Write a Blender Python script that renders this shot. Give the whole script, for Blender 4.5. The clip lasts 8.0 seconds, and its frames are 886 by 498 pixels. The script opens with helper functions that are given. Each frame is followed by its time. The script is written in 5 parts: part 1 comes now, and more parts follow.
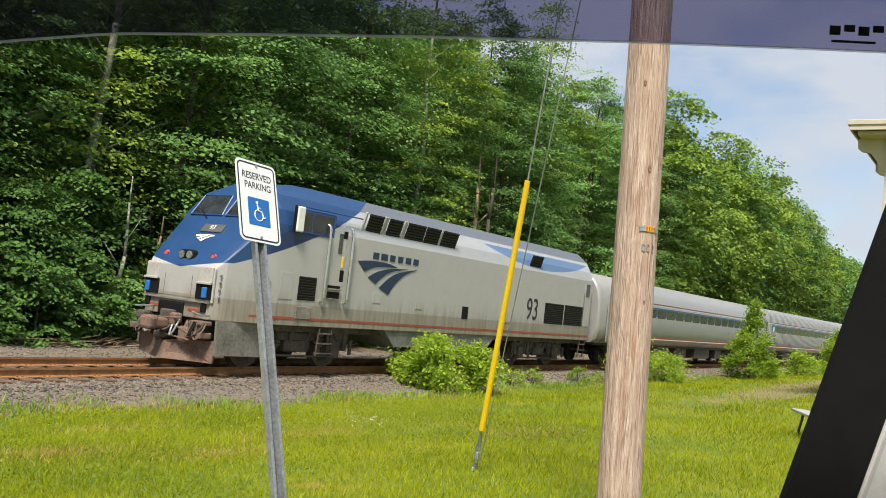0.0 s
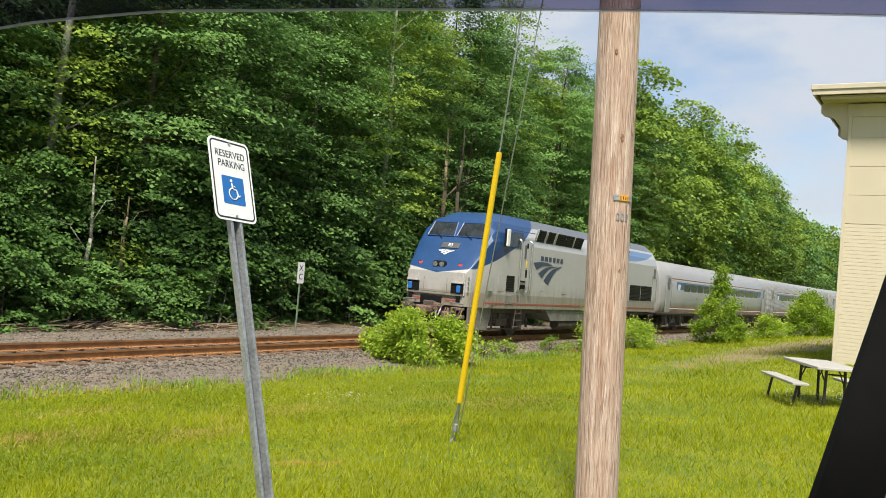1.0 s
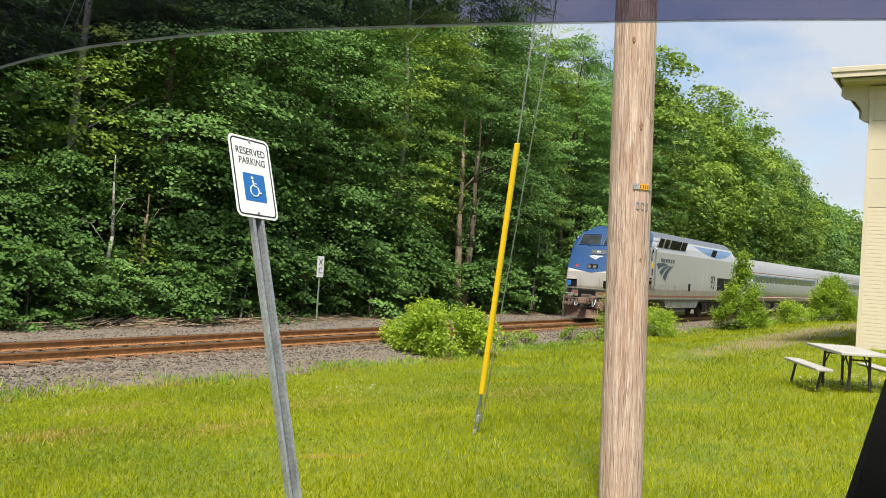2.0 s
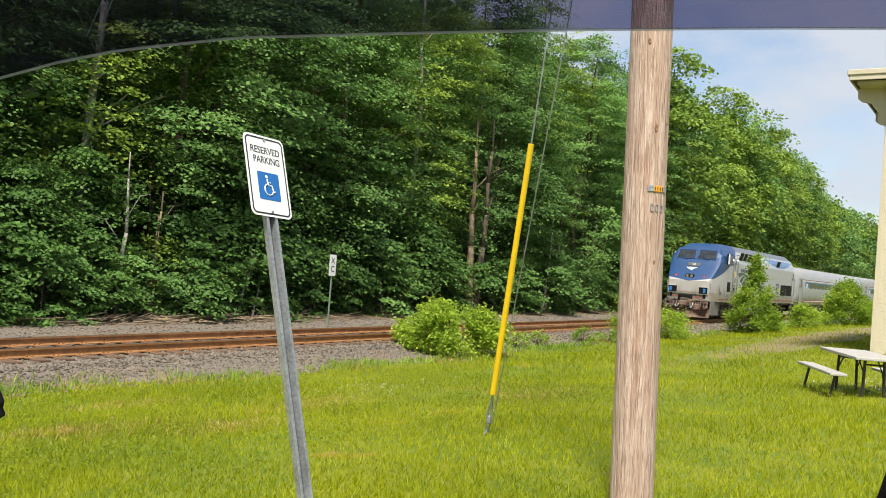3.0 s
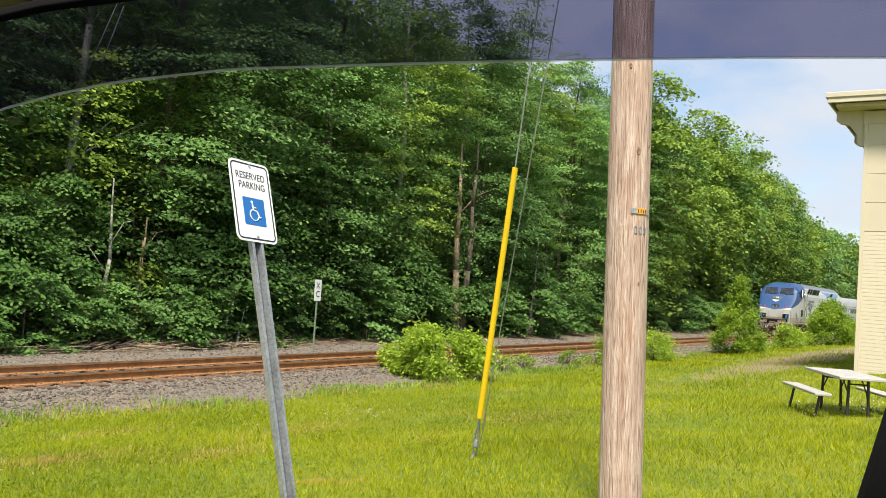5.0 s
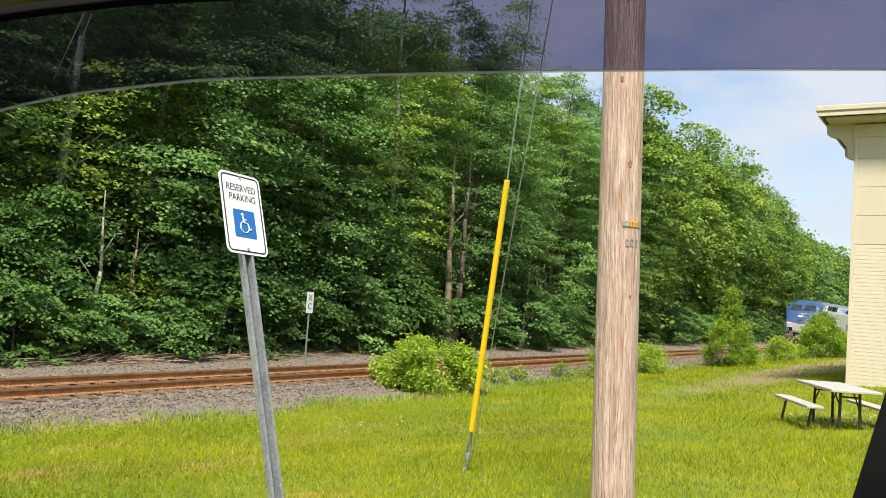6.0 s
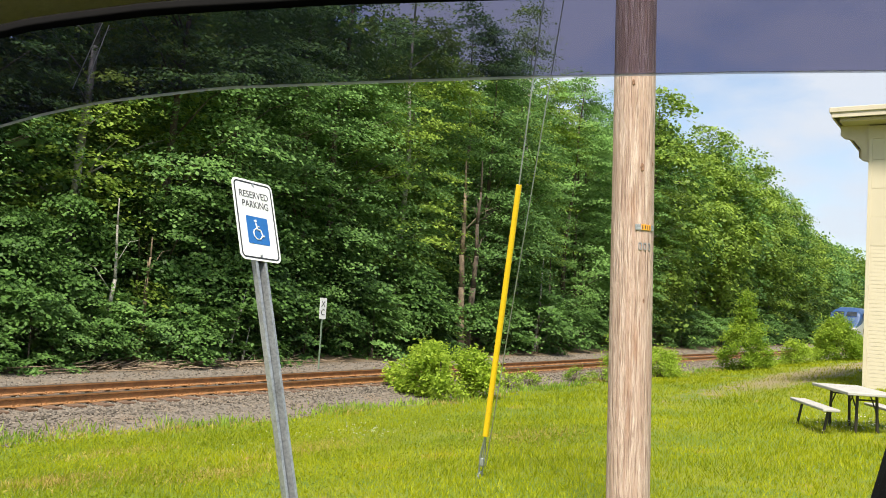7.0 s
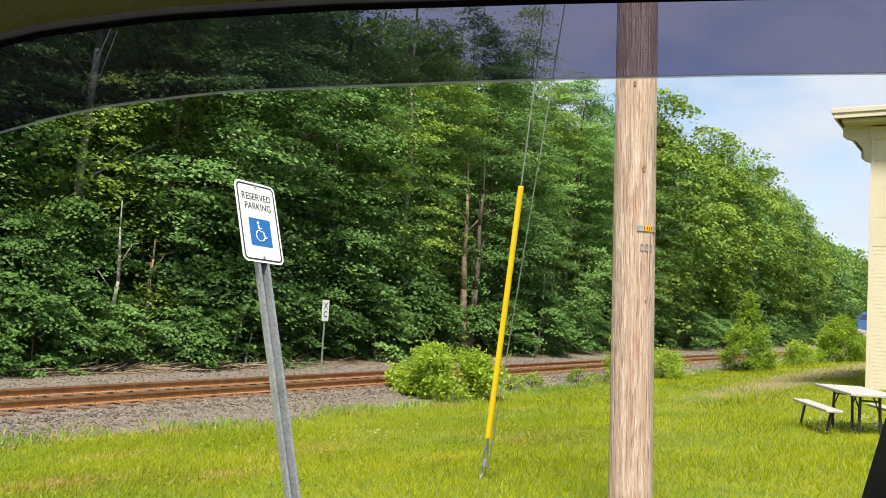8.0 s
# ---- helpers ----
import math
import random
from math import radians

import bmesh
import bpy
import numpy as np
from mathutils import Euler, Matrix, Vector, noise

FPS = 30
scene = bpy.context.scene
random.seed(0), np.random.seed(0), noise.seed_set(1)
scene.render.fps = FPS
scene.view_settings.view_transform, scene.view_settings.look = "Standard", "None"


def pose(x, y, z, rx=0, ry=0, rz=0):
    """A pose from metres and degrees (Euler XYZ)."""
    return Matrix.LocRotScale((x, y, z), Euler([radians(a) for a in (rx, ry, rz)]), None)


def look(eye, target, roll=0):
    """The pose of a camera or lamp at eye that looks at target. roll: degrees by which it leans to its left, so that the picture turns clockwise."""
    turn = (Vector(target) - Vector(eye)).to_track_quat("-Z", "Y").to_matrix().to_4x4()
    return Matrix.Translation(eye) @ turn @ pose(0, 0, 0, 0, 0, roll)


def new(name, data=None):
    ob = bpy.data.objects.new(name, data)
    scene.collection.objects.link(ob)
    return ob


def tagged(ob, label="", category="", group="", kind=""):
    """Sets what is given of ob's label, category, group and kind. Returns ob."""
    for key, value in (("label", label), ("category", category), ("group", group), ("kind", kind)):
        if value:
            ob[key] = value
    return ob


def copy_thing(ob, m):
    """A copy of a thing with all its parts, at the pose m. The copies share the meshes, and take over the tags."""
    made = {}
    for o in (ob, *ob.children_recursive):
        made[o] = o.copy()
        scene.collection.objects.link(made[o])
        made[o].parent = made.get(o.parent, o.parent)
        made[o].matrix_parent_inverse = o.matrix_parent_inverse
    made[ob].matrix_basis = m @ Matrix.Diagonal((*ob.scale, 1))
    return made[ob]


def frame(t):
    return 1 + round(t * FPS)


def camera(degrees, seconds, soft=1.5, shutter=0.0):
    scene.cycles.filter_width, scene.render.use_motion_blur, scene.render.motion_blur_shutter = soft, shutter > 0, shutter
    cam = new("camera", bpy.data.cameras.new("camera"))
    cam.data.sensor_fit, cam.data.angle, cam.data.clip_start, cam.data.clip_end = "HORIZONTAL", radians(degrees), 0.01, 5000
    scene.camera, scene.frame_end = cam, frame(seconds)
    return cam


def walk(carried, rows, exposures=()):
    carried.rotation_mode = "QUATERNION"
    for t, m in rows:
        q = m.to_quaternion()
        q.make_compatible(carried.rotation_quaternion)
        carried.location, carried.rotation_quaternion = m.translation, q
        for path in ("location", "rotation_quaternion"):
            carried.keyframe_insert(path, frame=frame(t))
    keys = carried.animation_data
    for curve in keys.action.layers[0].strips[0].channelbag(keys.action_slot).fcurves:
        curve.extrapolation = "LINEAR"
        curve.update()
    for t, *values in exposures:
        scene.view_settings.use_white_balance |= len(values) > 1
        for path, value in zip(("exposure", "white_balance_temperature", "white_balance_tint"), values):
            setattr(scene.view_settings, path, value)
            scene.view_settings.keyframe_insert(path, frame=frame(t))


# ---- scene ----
cam = camera(54.57, 8.0, 0.5)
PATH = [
    (0, look((0.0472, -0.0445, 1.4903), (16.567, 11.178, 2.560), 6.31)),
    (0.5, look((0.0367, -0.0424, 1.4857), (16.800, 10.842, 2.213), 5.12)),
    (1, look((0.0309, 0.0019, 1.4899), (16.991, 10.590, 2.010), 4.76)),
    (1.5, look((0.0131, 0.0066, 1.4957), (16.851, 10.792, 1.874), 3.74)),
    (3, look((0.0141, 0.0185, 1.5023), (16.605, 11.185, 1.758), 4.30)),
    (3.5, look((0.0171, 0.0217, 1.5078), (16.552, 11.265, 1.924), 3.95)),
    (4, look((0.0118, 0.0133, 1.5051), (16.436, 11.419, 1.927), 3.48)),
    (4.5, look((-0.0127, 0.0023, 1.4997), (16.487, 11.290, 2.095), 3.31)),
    (5, look((-0.0022, 0.0093, 1.5000), (16.743, 10.913, 2.336), 3.78)),
    (6.5, look((0.0135, 0.0092, 1.5036), (16.791, 10.826, 2.738), 3.80)),
    (7, look((0.0093, 0.0085, 1.5024), (16.659, 11.020, 2.735), 3.42)),
    (7.5, look((0.0098, 0.0096, 1.4991), (16.626, 11.070, 2.751), 3.24)),
    (8, look((0.0000, 0.0000, 1.5000), (16.616, 11.059, 2.770), 3.31)),
]
EXPOSURE = [(0, 0.84), (0.5, 0.84), (1.5, 0.92), (3.5, 0.95), (4.5, 1.09), (5, 1.06), (6.5, 1.08), (8, 1.1)]
walk(cam, PATH, EXPOSURE)

# ---- world and light ----
world = bpy.data.worlds.new("sky")
scene.world = world
world.use_nodes = True
wn, wl = world.node_tree.nodes, world.node_tree.links
wn.clear()
SUN_EL, SUN_AZ = 57.0, 246.0
sky = wn.new("ShaderNodeTexSky")
sky.sky_type, sky.sun_disc = "NISHITA", False
sky.sun_elevation, sky.sun_rotation = radians(SUN_EL), radians(SUN_AZ)
tc = wn.new("ShaderNodeTexCoord")
mp = wn.new("ShaderNodeMapping")
mp.inputs["Scale"].default_value = (1, 1, 2.6)
cl = wn.new("ShaderNodeTexNoise")
cl.inputs["Scale"].default_value, cl.inputs["Detail"].default_value, cl.inputs["Roughness"].default_value = 4.2, 6, 0.55
rp = wn.new("ShaderNodeValToRGB")
rp.color_ramp.elements[0].position, rp.color_ramp.elements[1].position = 0.40, 0.60
rp.color_ramp.elements[0].color, rp.color_ramp.elements[1].color = (0.22, 0.22, 0.22, 1), (1, 1, 1, 1)
mx = wn.new("ShaderNodeMix")
mx.data_type = "RGBA"
mx.inputs["B"].default_value = (4.1, 4.4, 4.95, 1)
bg = wn.new("ShaderNodeBackground")
bg.inputs["Strength"].default_value = 0.09
wo = wn.new("ShaderNodeOutputWorld")
wl.new(tc.outputs["Generated"], mp.inputs["Vector"])
wl.new(mp.outputs["Vector"], cl.inputs["Vector"])
wl.new(cl.outputs["Fac"], rp.inputs["Fac"])
wl.new(rp.outputs["Color"], mx.inputs["Factor"])
wl.new(sky.outputs["Color"], mx.inputs["A"])
wl.new(mx.outputs["Result"], bg.inputs["Color"])
wl.new(bg.outputs["Background"], wo.inputs["Surface"])
sun = new("sun", bpy.data.lights.new("sun", "SUN"))
sun.data.energy, sun.data.angle, sun.data.color = 3.9, radians(12), (1.0, 0.92, 0.78)
sd = Vector((math.sin(radians(SUN_AZ)) * math.cos(radians(SUN_EL)), math.cos(radians(SUN_AZ)) * math.cos(radians(SUN_EL)), math.sin(radians(SUN_EL))))
sun.matrix_world = look(sd * 50, (0, 0, 0))


# ---- node helpers ----
def mat(name, color, rough=0.6, metal=0.0, vary=0.15, scale=6.0, fine=60.0, bump=0.0, dark=None, sx=(1, 1, 1), spec=0.5):
    """A procedural material: two scales of noise vary the colour, the finer one also the relief."""
    m = bpy.data.materials.new(name)
    m.use_nodes = True
    nt = m.node_tree
    b = nt.nodes["Principled BSDF"]
    b.inputs["Roughness"].default_value, b.inputs["Metallic"].default_value = rough, metal
    b.inputs["Specular IOR Level"].default_value = spec
    co = nt.nodes.new("ShaderNodeTexCoord")
    mp = nt.nodes.new("ShaderNodeMapping")
    mp.inputs["Scale"].default_value = sx
    nt.links.new(co.outputs["Object"], mp.inputs["Vector"])
    n1, n2 = nt.nodes.new("ShaderNodeTexNoise"), nt.nodes.new("ShaderNodeTexNoise")
    n1.inputs["Scale"].default_value, n1.inputs["Detail"].default_value = scale, 4
    n2.inputs["Scale"].default_value, n2.inputs["Detail"].default_value = fine, 3
    for n in (n1, n2):
        nt.links.new(mp.outputs["Vector"], n.inputs["Vector"])
    ad = nt.nodes.new("ShaderNodeMath")
    ad.operation = "ADD"
    nt.links.new(n1.outputs["Fac"], ad.inputs[0])
    nt.links.new(n2.outputs["Fac"], ad.inputs[1])
    rp = nt.nodes.new("ShaderNodeMapRange")
    rp.inputs["From Min"].default_value, rp.inputs["From Max"].default_value = 0.65, 1.35
    nt.links.new(ad.outputs[0], rp.inputs["Value"])
    mx = nt.nodes.new("ShaderNodeMix")
    mx.data_type = "RGBA"
    d = dark or tuple(c * (1 - 2.2 * vary) for c in color)
    mx.inputs["A"].default_value = (*[max(c, 0.003) for c in d], 1)
    mx.inputs["B"].default_value = (*[min(c * (1 + vary), 0.95) for c in color], 1)
    nt.links.new(rp.outputs["Result"], mx.inputs["Factor"])
    nt.links.new(mx.outputs["Result"], b.inputs["Base Color"])
    if bump:
        bp = nt.nodes.new("ShaderNodeBump")
        bp.inputs["Strength"].default_value, bp.inputs["Distance"].default_value = bump, 0.02
        nt.links.new(n2.outputs["Fac"], bp.inputs["Height"])
        nt.links.new(bp.outputs["Normal"], b.inputs["Normal"])
    return m


class Nodes:
    """Small arithmetic on shader sockets."""

    def __init__(self, m):
        self.t = m.node_tree
        self.co = self.t.nodes.new("ShaderNodeTexCoord")
        self.sep = self.t.nodes.new("ShaderNodeSeparateXYZ")
        self.t.links.new(self.co.outputs["Object"], self.sep.inputs[0])
        self.x, self.y, self.z = self.sep.outputs

    def op(self, kind, a, b=0.0, c=0.0):
        n = self.t.nodes.new("ShaderNodeMath")
        n.operation = kind
        for s, v in zip(n.inputs, (a, b, c)):
            if isinstance(v, (int, float)):
                s.default_value = v
            else:
                self.t.links.new(v, s)
        return n.outputs[0]

    def step(self, v, lo, hi):
        n = self.t.nodes.new("ShaderNodeMapRange")
        n.interpolation_type = "SMOOTHSTEP"
        n.inputs["From Min"].default_value, n.inputs["From Max"].default_value = lo, hi
        self.t.links.new(v, n.inputs["Value"])
        return n.outputs["Result"]

    def noise(self, scale, detail=3, sx=(1, 1, 1), warp=0.0):
        mp = self.t.nodes.new("ShaderNodeMapping")
        mp.inputs["Scale"].default_value = sx
        self.t.links.new(self.co.outputs["Object"], mp.inputs["Vector"])
        n = self.t.nodes.new("ShaderNodeTexNoise")
        n.inputs["Scale"].default_value, n.inputs["Detail"].default_value, n.inputs["Distortion"].default_value = scale, detail, warp
        self.t.links.new(mp.outputs["Vector"], n.inputs["Vector"])
        return n.outputs["Fac"]

    def mix(self, f, a, b):
        n = self.t.nodes.new("ShaderNodeMix")
        n.data_type = "RGBA"
        for s, v in ((n.inputs["Factor"], f), (n.inputs["A"], a), (n.inputs["B"], b)):
            if isinstance(v, tuple):
                s.default_value = (*v, 1)
            elif isinstance(v, (int, float)):
                s.default_value = v
            else:
                self.t.links.new(v, s)
        return n.outputs["Result"]

    def base(self, colour, rough=None):
        b = self.t.nodes["Principled BSDF"]
        self.t.links.new(colour, b.inputs["Base Color"])
        if rough is not None:
            b.inputs["Roughness"].default_value = rough
        return b

    def bump(self, height, strength, distance):
        bp = self.t.nodes.new("ShaderNodeBump")
        bp.inputs["Strength"].default_value, bp.inputs["Distance"].default_value = strength, distance
        self.t.links.new(height, bp.inputs["Height"])
        self.t.links.new(bp.outputs["Normal"], self.t.nodes["Principled BSDF"].inputs["Normal"])


def blank(name, rough=0.6, metal=0.0):
    m = bpy.data.materials.new(name)
    m.use_nodes = True
    b = m.node_tree.nodes["Principled BSDF"]
    b.inputs["Roughness"].default_value, b.inputs["Metallic"].default_value = rough, metal
    return m, Nodes(m)


def leaf_mat(name, dark, light, trans=0.35):
    """Leaves: diffuse with some light through, each leaf with its own tone."""
    m = bpy.data.materials.new(name)
    m.use_nodes = True
    nt = m.node_tree
    b = nt.nodes["Principled BSDF"]
    geo, obi = nt.nodes.new("ShaderNodeNewGeometry"), nt.nodes.new("ShaderNodeObjectInfo")
    co = nt.nodes.new("ShaderNodeTexCoord")
    ns = nt.nodes.new("ShaderNodeTexNoise")
    ns.inputs["Scale"].default_value = 0.45
    nt.links.new(co.outputs["Object"], ns.inputs["Vector"])
    a1 = nt.nodes.new("ShaderNodeMath")
    a1.operation = "MULTIPLY_ADD"
    a1.inputs[1].default_value = 0.55
    nt.links.new(geo.outputs["Random Per Island"], a1.inputs[0])
    nt.links.new(ns.outputs["Fac"], a1.inputs[2])
    a2 = nt.nodes.new("ShaderNodeMath")
    a2.operation = "MULTIPLY_ADD"
    a2.inputs[1].default_value = 0.35
    nt.links.new(obi.outputs["Random"], a2.inputs[0])
    nt.links.new(a1.outputs[0], a2.inputs[2])
    rp = nt.nodes.new("ShaderNodeMapRange")
    rp.inputs["From Min"].default_value, rp.inputs["From Max"].default_value = 0.45, 1.3
    nt.links.new(a2.outputs[0], rp.inputs["Value"])
    mx = nt.nodes.new("ShaderNodeMix")
    mx.data_type = "RGBA"
    mx.inputs["A"].default_value, mx.inputs["B"].default_value = (*dark, 1), (*light, 1)
    nt.links.new(rp.outputs["Result"], mx.inputs["Factor"])
    nt.links.new(mx.outputs["Result"], b.inputs["Base Color"])
    b.inputs["Roughness"].default_value = 0.5
    b.inputs["Specular IOR Level"].default_value = 0.2
    tr = nt.nodes.new("ShaderNodeBsdfTranslucent")
    nt.links.new(mx.outputs["Result"], tr.inputs["Color"])
    ms = nt.nodes.new("ShaderNodeMixShader")
    ms.inputs[0].default_value = trans
    nt.links.new(b.outputs[0], ms.inputs[1])
    nt.links.new(tr.outputs[0], ms.inputs[2])
    nt.links.new(ms.outputs[0], nt.nodes["Material Output"].inputs["Surface"])
    return m


# ---- mesh helpers ----
def obj(name, bm, material, parent=None, label="", smooth=False):
    me = bpy.data.meshes.new(name)
    bm.to_mesh(me)
    bm.free()
    for m in material if isinstance(material, (list, tuple)) else [material]:
        me.materials.append(m)
    if smooth:
        me.polygons.foreach_set("use_smooth", [True] * len(me.polygons))
    ob = new(name, me)
    ob.parent = parent
    return tagged(ob, label)


def part(name, bm, material, parent, label="", smooth=False):
    return obj(name, bm, material, parent, label, smooth)


def raw(name, verts, faces, material, parent=None, label=""):
    me = bpy.data.meshes.new(name)
    me.from_pydata(verts, [], faces)
    me.materials.append(material)
    ob = new(name, me)
    ob.parent = parent
    return tagged(ob, label)


def thing(name, label, category, m=None, group="", kind=""):
    ob = new(name)
    ob.empty_display_size = 0.2
    if m is not None:
        ob.matrix_basis = m
    return tagged(ob, label, category, group, kind)


def box(bm, c, size, bevel=0.0, m=None):
    t = Matrix.Translation(c) @ Matrix.Diagonal((*size, 1))
    if m is not None:
        t = m @ t
    r = bmesh.ops.create_cube(bm, size=1, matrix=t)
    if bevel:
        ed = list({e for v in r["verts"] for e in v.link_edges})
        bmesh.ops.bevel(bm, geom=ed, offset=bevel, segments=2, affect="EDGES", profile=0.5)
    return bm


def rod(bm, a, b, r1, r2=None, seg=10):
    a, b = Vector(a), Vector(b)
    d = b - a
    m = Matrix.Translation((a + b) / 2) @ d.to_track_quat("Z", "Y").to_matrix().to_4x4()
    bmesh.ops.create_cone(bm, cap_ends=True, segments=seg, radius1=r1, radius2=r1 if r2 is None else r2, depth=d.length, matrix=m)
    return bm


def prism(bm, pts, axis, lo, hi):
    """A flat outline (pairs) pushed from lo to hi along an axis."""
    def at(p, w):
        return {"x": (w, p[0], p[1]), "y": (p[0], w, p[1]), "z": (p[0], p[1], w)}[axis]
    a = [bm.verts.new(at(p, lo)) for p in pts]
    b = [bm.verts.new(at(p, hi)) for p in pts]
    n = len(pts)
    bm.faces.new(a)
    bm.faces.new(b[::-1])
    for i in range(n):
        bm.faces.new((a[i], b[i], b[(i + 1) % n], a[(i + 1) % n]))
    bmesh.ops.recalc_face_normals(bm, faces=bm.faces[:])
    return bm


def BM():
    return bmesh.new()


def text_mesh(name, body, size, m, material, parent=None, depth=0.002, align="CENTER"):
    """Lettering in the built-in font, turned into a mesh."""
    cu = bpy.data.curves.new(name, "FONT")
    cu.body, cu.size, cu.extrude, cu.align_x, cu.align_y = body, size, depth, align, "CENTER"
    tmp = bpy.data.objects.new(name, cu)
    me = bpy.data.meshes.new_from_object(tmp)
    bpy.data.objects.remove(tmp)
    me.materials.append(material)
    ob = new(name, me)
    ob.parent = parent
    ob.matrix_basis = m
    return ob


# ---- the ground ----
def edge_y(x):
    return 12.35 + 0.35 * np.sin(x * 0.21 + 1.0) + 0.2 * np.sin(x * 0.9)


def grade(x):
    return -0.003 * (np.clip(x, -50, 260) - 12.0)


RAIL_Z = -0.66
TRACK_Y = 15.57


def smooth(a, b, v):
    t = np.clip((v - a) / (b - a), 0, 1)
    return t * t * (3 - 2 * t)


def sweep(x):
    """How far the line has swung towards the lot at x, on a wide curve."""
    d = np.maximum(np.asarray(x, float) - 45.0, 0)
    return np.where(d < 95, -0.0005 * d * d, -0.0005 * 95**2 - 0.095 * (d - 95))


def ground_z(x, y):
    x, y = np.asarray(x, float), np.asarray(y, float)
    y = y - np.maximum(sweep(x), -20)
    lawn = -0.05 - 0.08 * np.clip(y, -8, 12) + 0.02 * np.sin(x * 0.7) * np.sin(y * 0.9)
    bed = RAIL_Z - 0.20 + grade(x)
    shoulder = bed - 0.165
    z = lawn + (shoulder - lawn) * smooth(9.5, 12.6, y)
    z = z + (bed - shoulder) * smooth(12.6, 13.9, y)
    z = z + 0.04 * smooth(17.4, 18.5, y) + 0.25 * smooth(19.0, 23, y) + 9.0 * smooth(27, 62, y)
    return z


# ---- materials ----
BLUE, PALE = (0.018, 0.065, 0.21), (0.60, 0.61, 0.63)


BARE = ((7.2, 7.7, 0.27), (5.85, 9.0, 0.3))


def ground_material():
    m, n = blank("ground", 0.9)
    big, mid, fine = n.noise(0.35, 4), n.noise(2.5, 4), n.noise(40, 3)
    grass = n.mix(n.step(big, 0.35, 0.7), (0.14, 0.195, 0.008), (0.24, 0.25, 0.014))
    grass = n.mix(n.step(mid, 0.4, 0.75), grass, (0.10, 0.17, 0.012))
    grass = n.mix(n.op("MULTIPLY", fine, 0.5), grass, (0.09, 0.13, 0.012))
    soil = n.mix(fine, (0.20, 0.14, 0.09), (0.33, 0.25, 0.17))
    dry = n.mix(fine, (0.26, 0.16, 0.03), (0.36, 0.24, 0.06))
    bare = n.op("MULTIPLY", n.step(n.noise(0.9, 3), 0.66, 0.72), 0.8)
    grass = n.mix(bare, grass, dry)
    for px, py, pr in BARE:
        ex, ey = n.op("SUBTRACT", n.x, px), n.op("SUBTRACT", n.y, py)
        dd = n.op("ADD", n.op("SQRT", n.op("ADD", n.op("MULTIPLY", ex, ex), n.op("MULTIPLY", ey, ey))), n.op("MULTIPLY", n.op("SUBTRACT", mid, 0.5), 0.5))
        grass = n.mix(n.op("MULTIPLY", n.op("SUBTRACT", 1.0, n.step(dd, pr * 0.2, pr * 1.7)), 0.75), grass, dry)
    # worn gravel drive near the building
    dx = n.op("DIVIDE", n.op("SUBTRACT", n.x, 44.0), 22.0)
    dy = n.op("DIVIDE", n.op("SUBTRACT", n.y, 6.8), 1.5)
    dr = n.op("ADD", n.op("ADD", n.op("MULTIPLY", dx, dx), n.op("MULTIPLY", dy, dy)), n.op("MULTIPLY", n.op("SUBTRACT", mid, 0.5), 2.6))
    grass = n.mix(n.op("MULTIPLY", n.op("SUBTRACT", 1.0, n.step(dr, 0.4, 1.2)), 0.85), grass, soil)
    grav = n.mix(n.noise(28, 2), (0.085, 0.072, 0.06), (0.25, 0.215, 0.18))
    grav = n.mix(n.op("MULTIPLY", n.step(n.noise(1.1, 3), 0.45, 0.75), 0.45), grav, (0.24, 0.15, 0.08))
    litter = n.mix(fine, (0.07, 0.05, 0.03), (0.22, 0.15, 0.08))
    wob = n.op("MULTIPLY", n.op("SUBTRACT", mid, 0.5), 1.6)
    yy = n.op("ADD", n.y, wob)
    e = n.op("ADD", n.op("ADD", 12.35, n.op("MULTIPLY", n.op("SINE", n.op("MULTIPLY_ADD", n.x, 0.21, 1.0)), 0.35)), n.op("MULTIPLY", n.op("SINE", n.op("MULTIPLY", n.x, 0.9)), 0.2))
    c = n.mix(n.step(n.op("SUBTRACT", yy, e), -0.08, 0.12), grass, grav)
    c = n.mix(n.step(yy, 19.0, 20.2), c, litter)
    n.base(c, 0.95)
    n.bump(n.noise(30, 2), 0.9, 0.05)
    return m


M_GROUND = ground_material()
M_GRASS = leaf_mat("grass_blade", (0.11, 0.185, 0.006), (0.43, 0.455, 0.010), 0.5)
M_DRY = leaf_mat("dry_grass_blade", (0.30, 0.23, 0.06), (0.52, 0.42, 0.14), 0.3)
M_COVER = leaf_mat("broad_leaf", (0.10, 0.17, 0.008), (0.26, 0.31, 0.010), 0.4)
M_CLOVER = mat("clover_white", (0.75, 0.75, 0.68), 0.8)
M_RUST = mat("rusty_rail", (0.32, 0.155, 0.058), 0.8, 0.05, 0.25, 5, 70, 0.3)
M_RAILTOP = mat("worn_rail_top", (0.30, 0.25, 0.23), 0.4, 0.8, 0.2, 4, 60)
M_TIE = mat("weathered_tie", (0.16, 0.095, 0.06), 0.95, 0, 0.3, 3, 40, 0.5, sx=(3, 0.5, 3))
M_LEAF = leaf_mat("maple_leaf", (0.040, 0.098, 0.030), (0.24, 0.42, 0.11), 0.4)
# Maple leaf darkened: shade at the wood's edge put into the colour.
M_LEAF_SHADED = leaf_mat("shaded_leaf_tone", (0.026, 0.066, 0.018), (0.135, 0.26, 0.058), 0.35)
M_LEAF_Y = leaf_mat("bright_leaf", (0.072, 0.145, 0.022), (0.34, 0.47, 0.075), 0.4)
M_LEAF_SHRUB = leaf_mat("shrub_leaf", (0.10, 0.20, 0.016), (0.34, 0.46, 0.06))
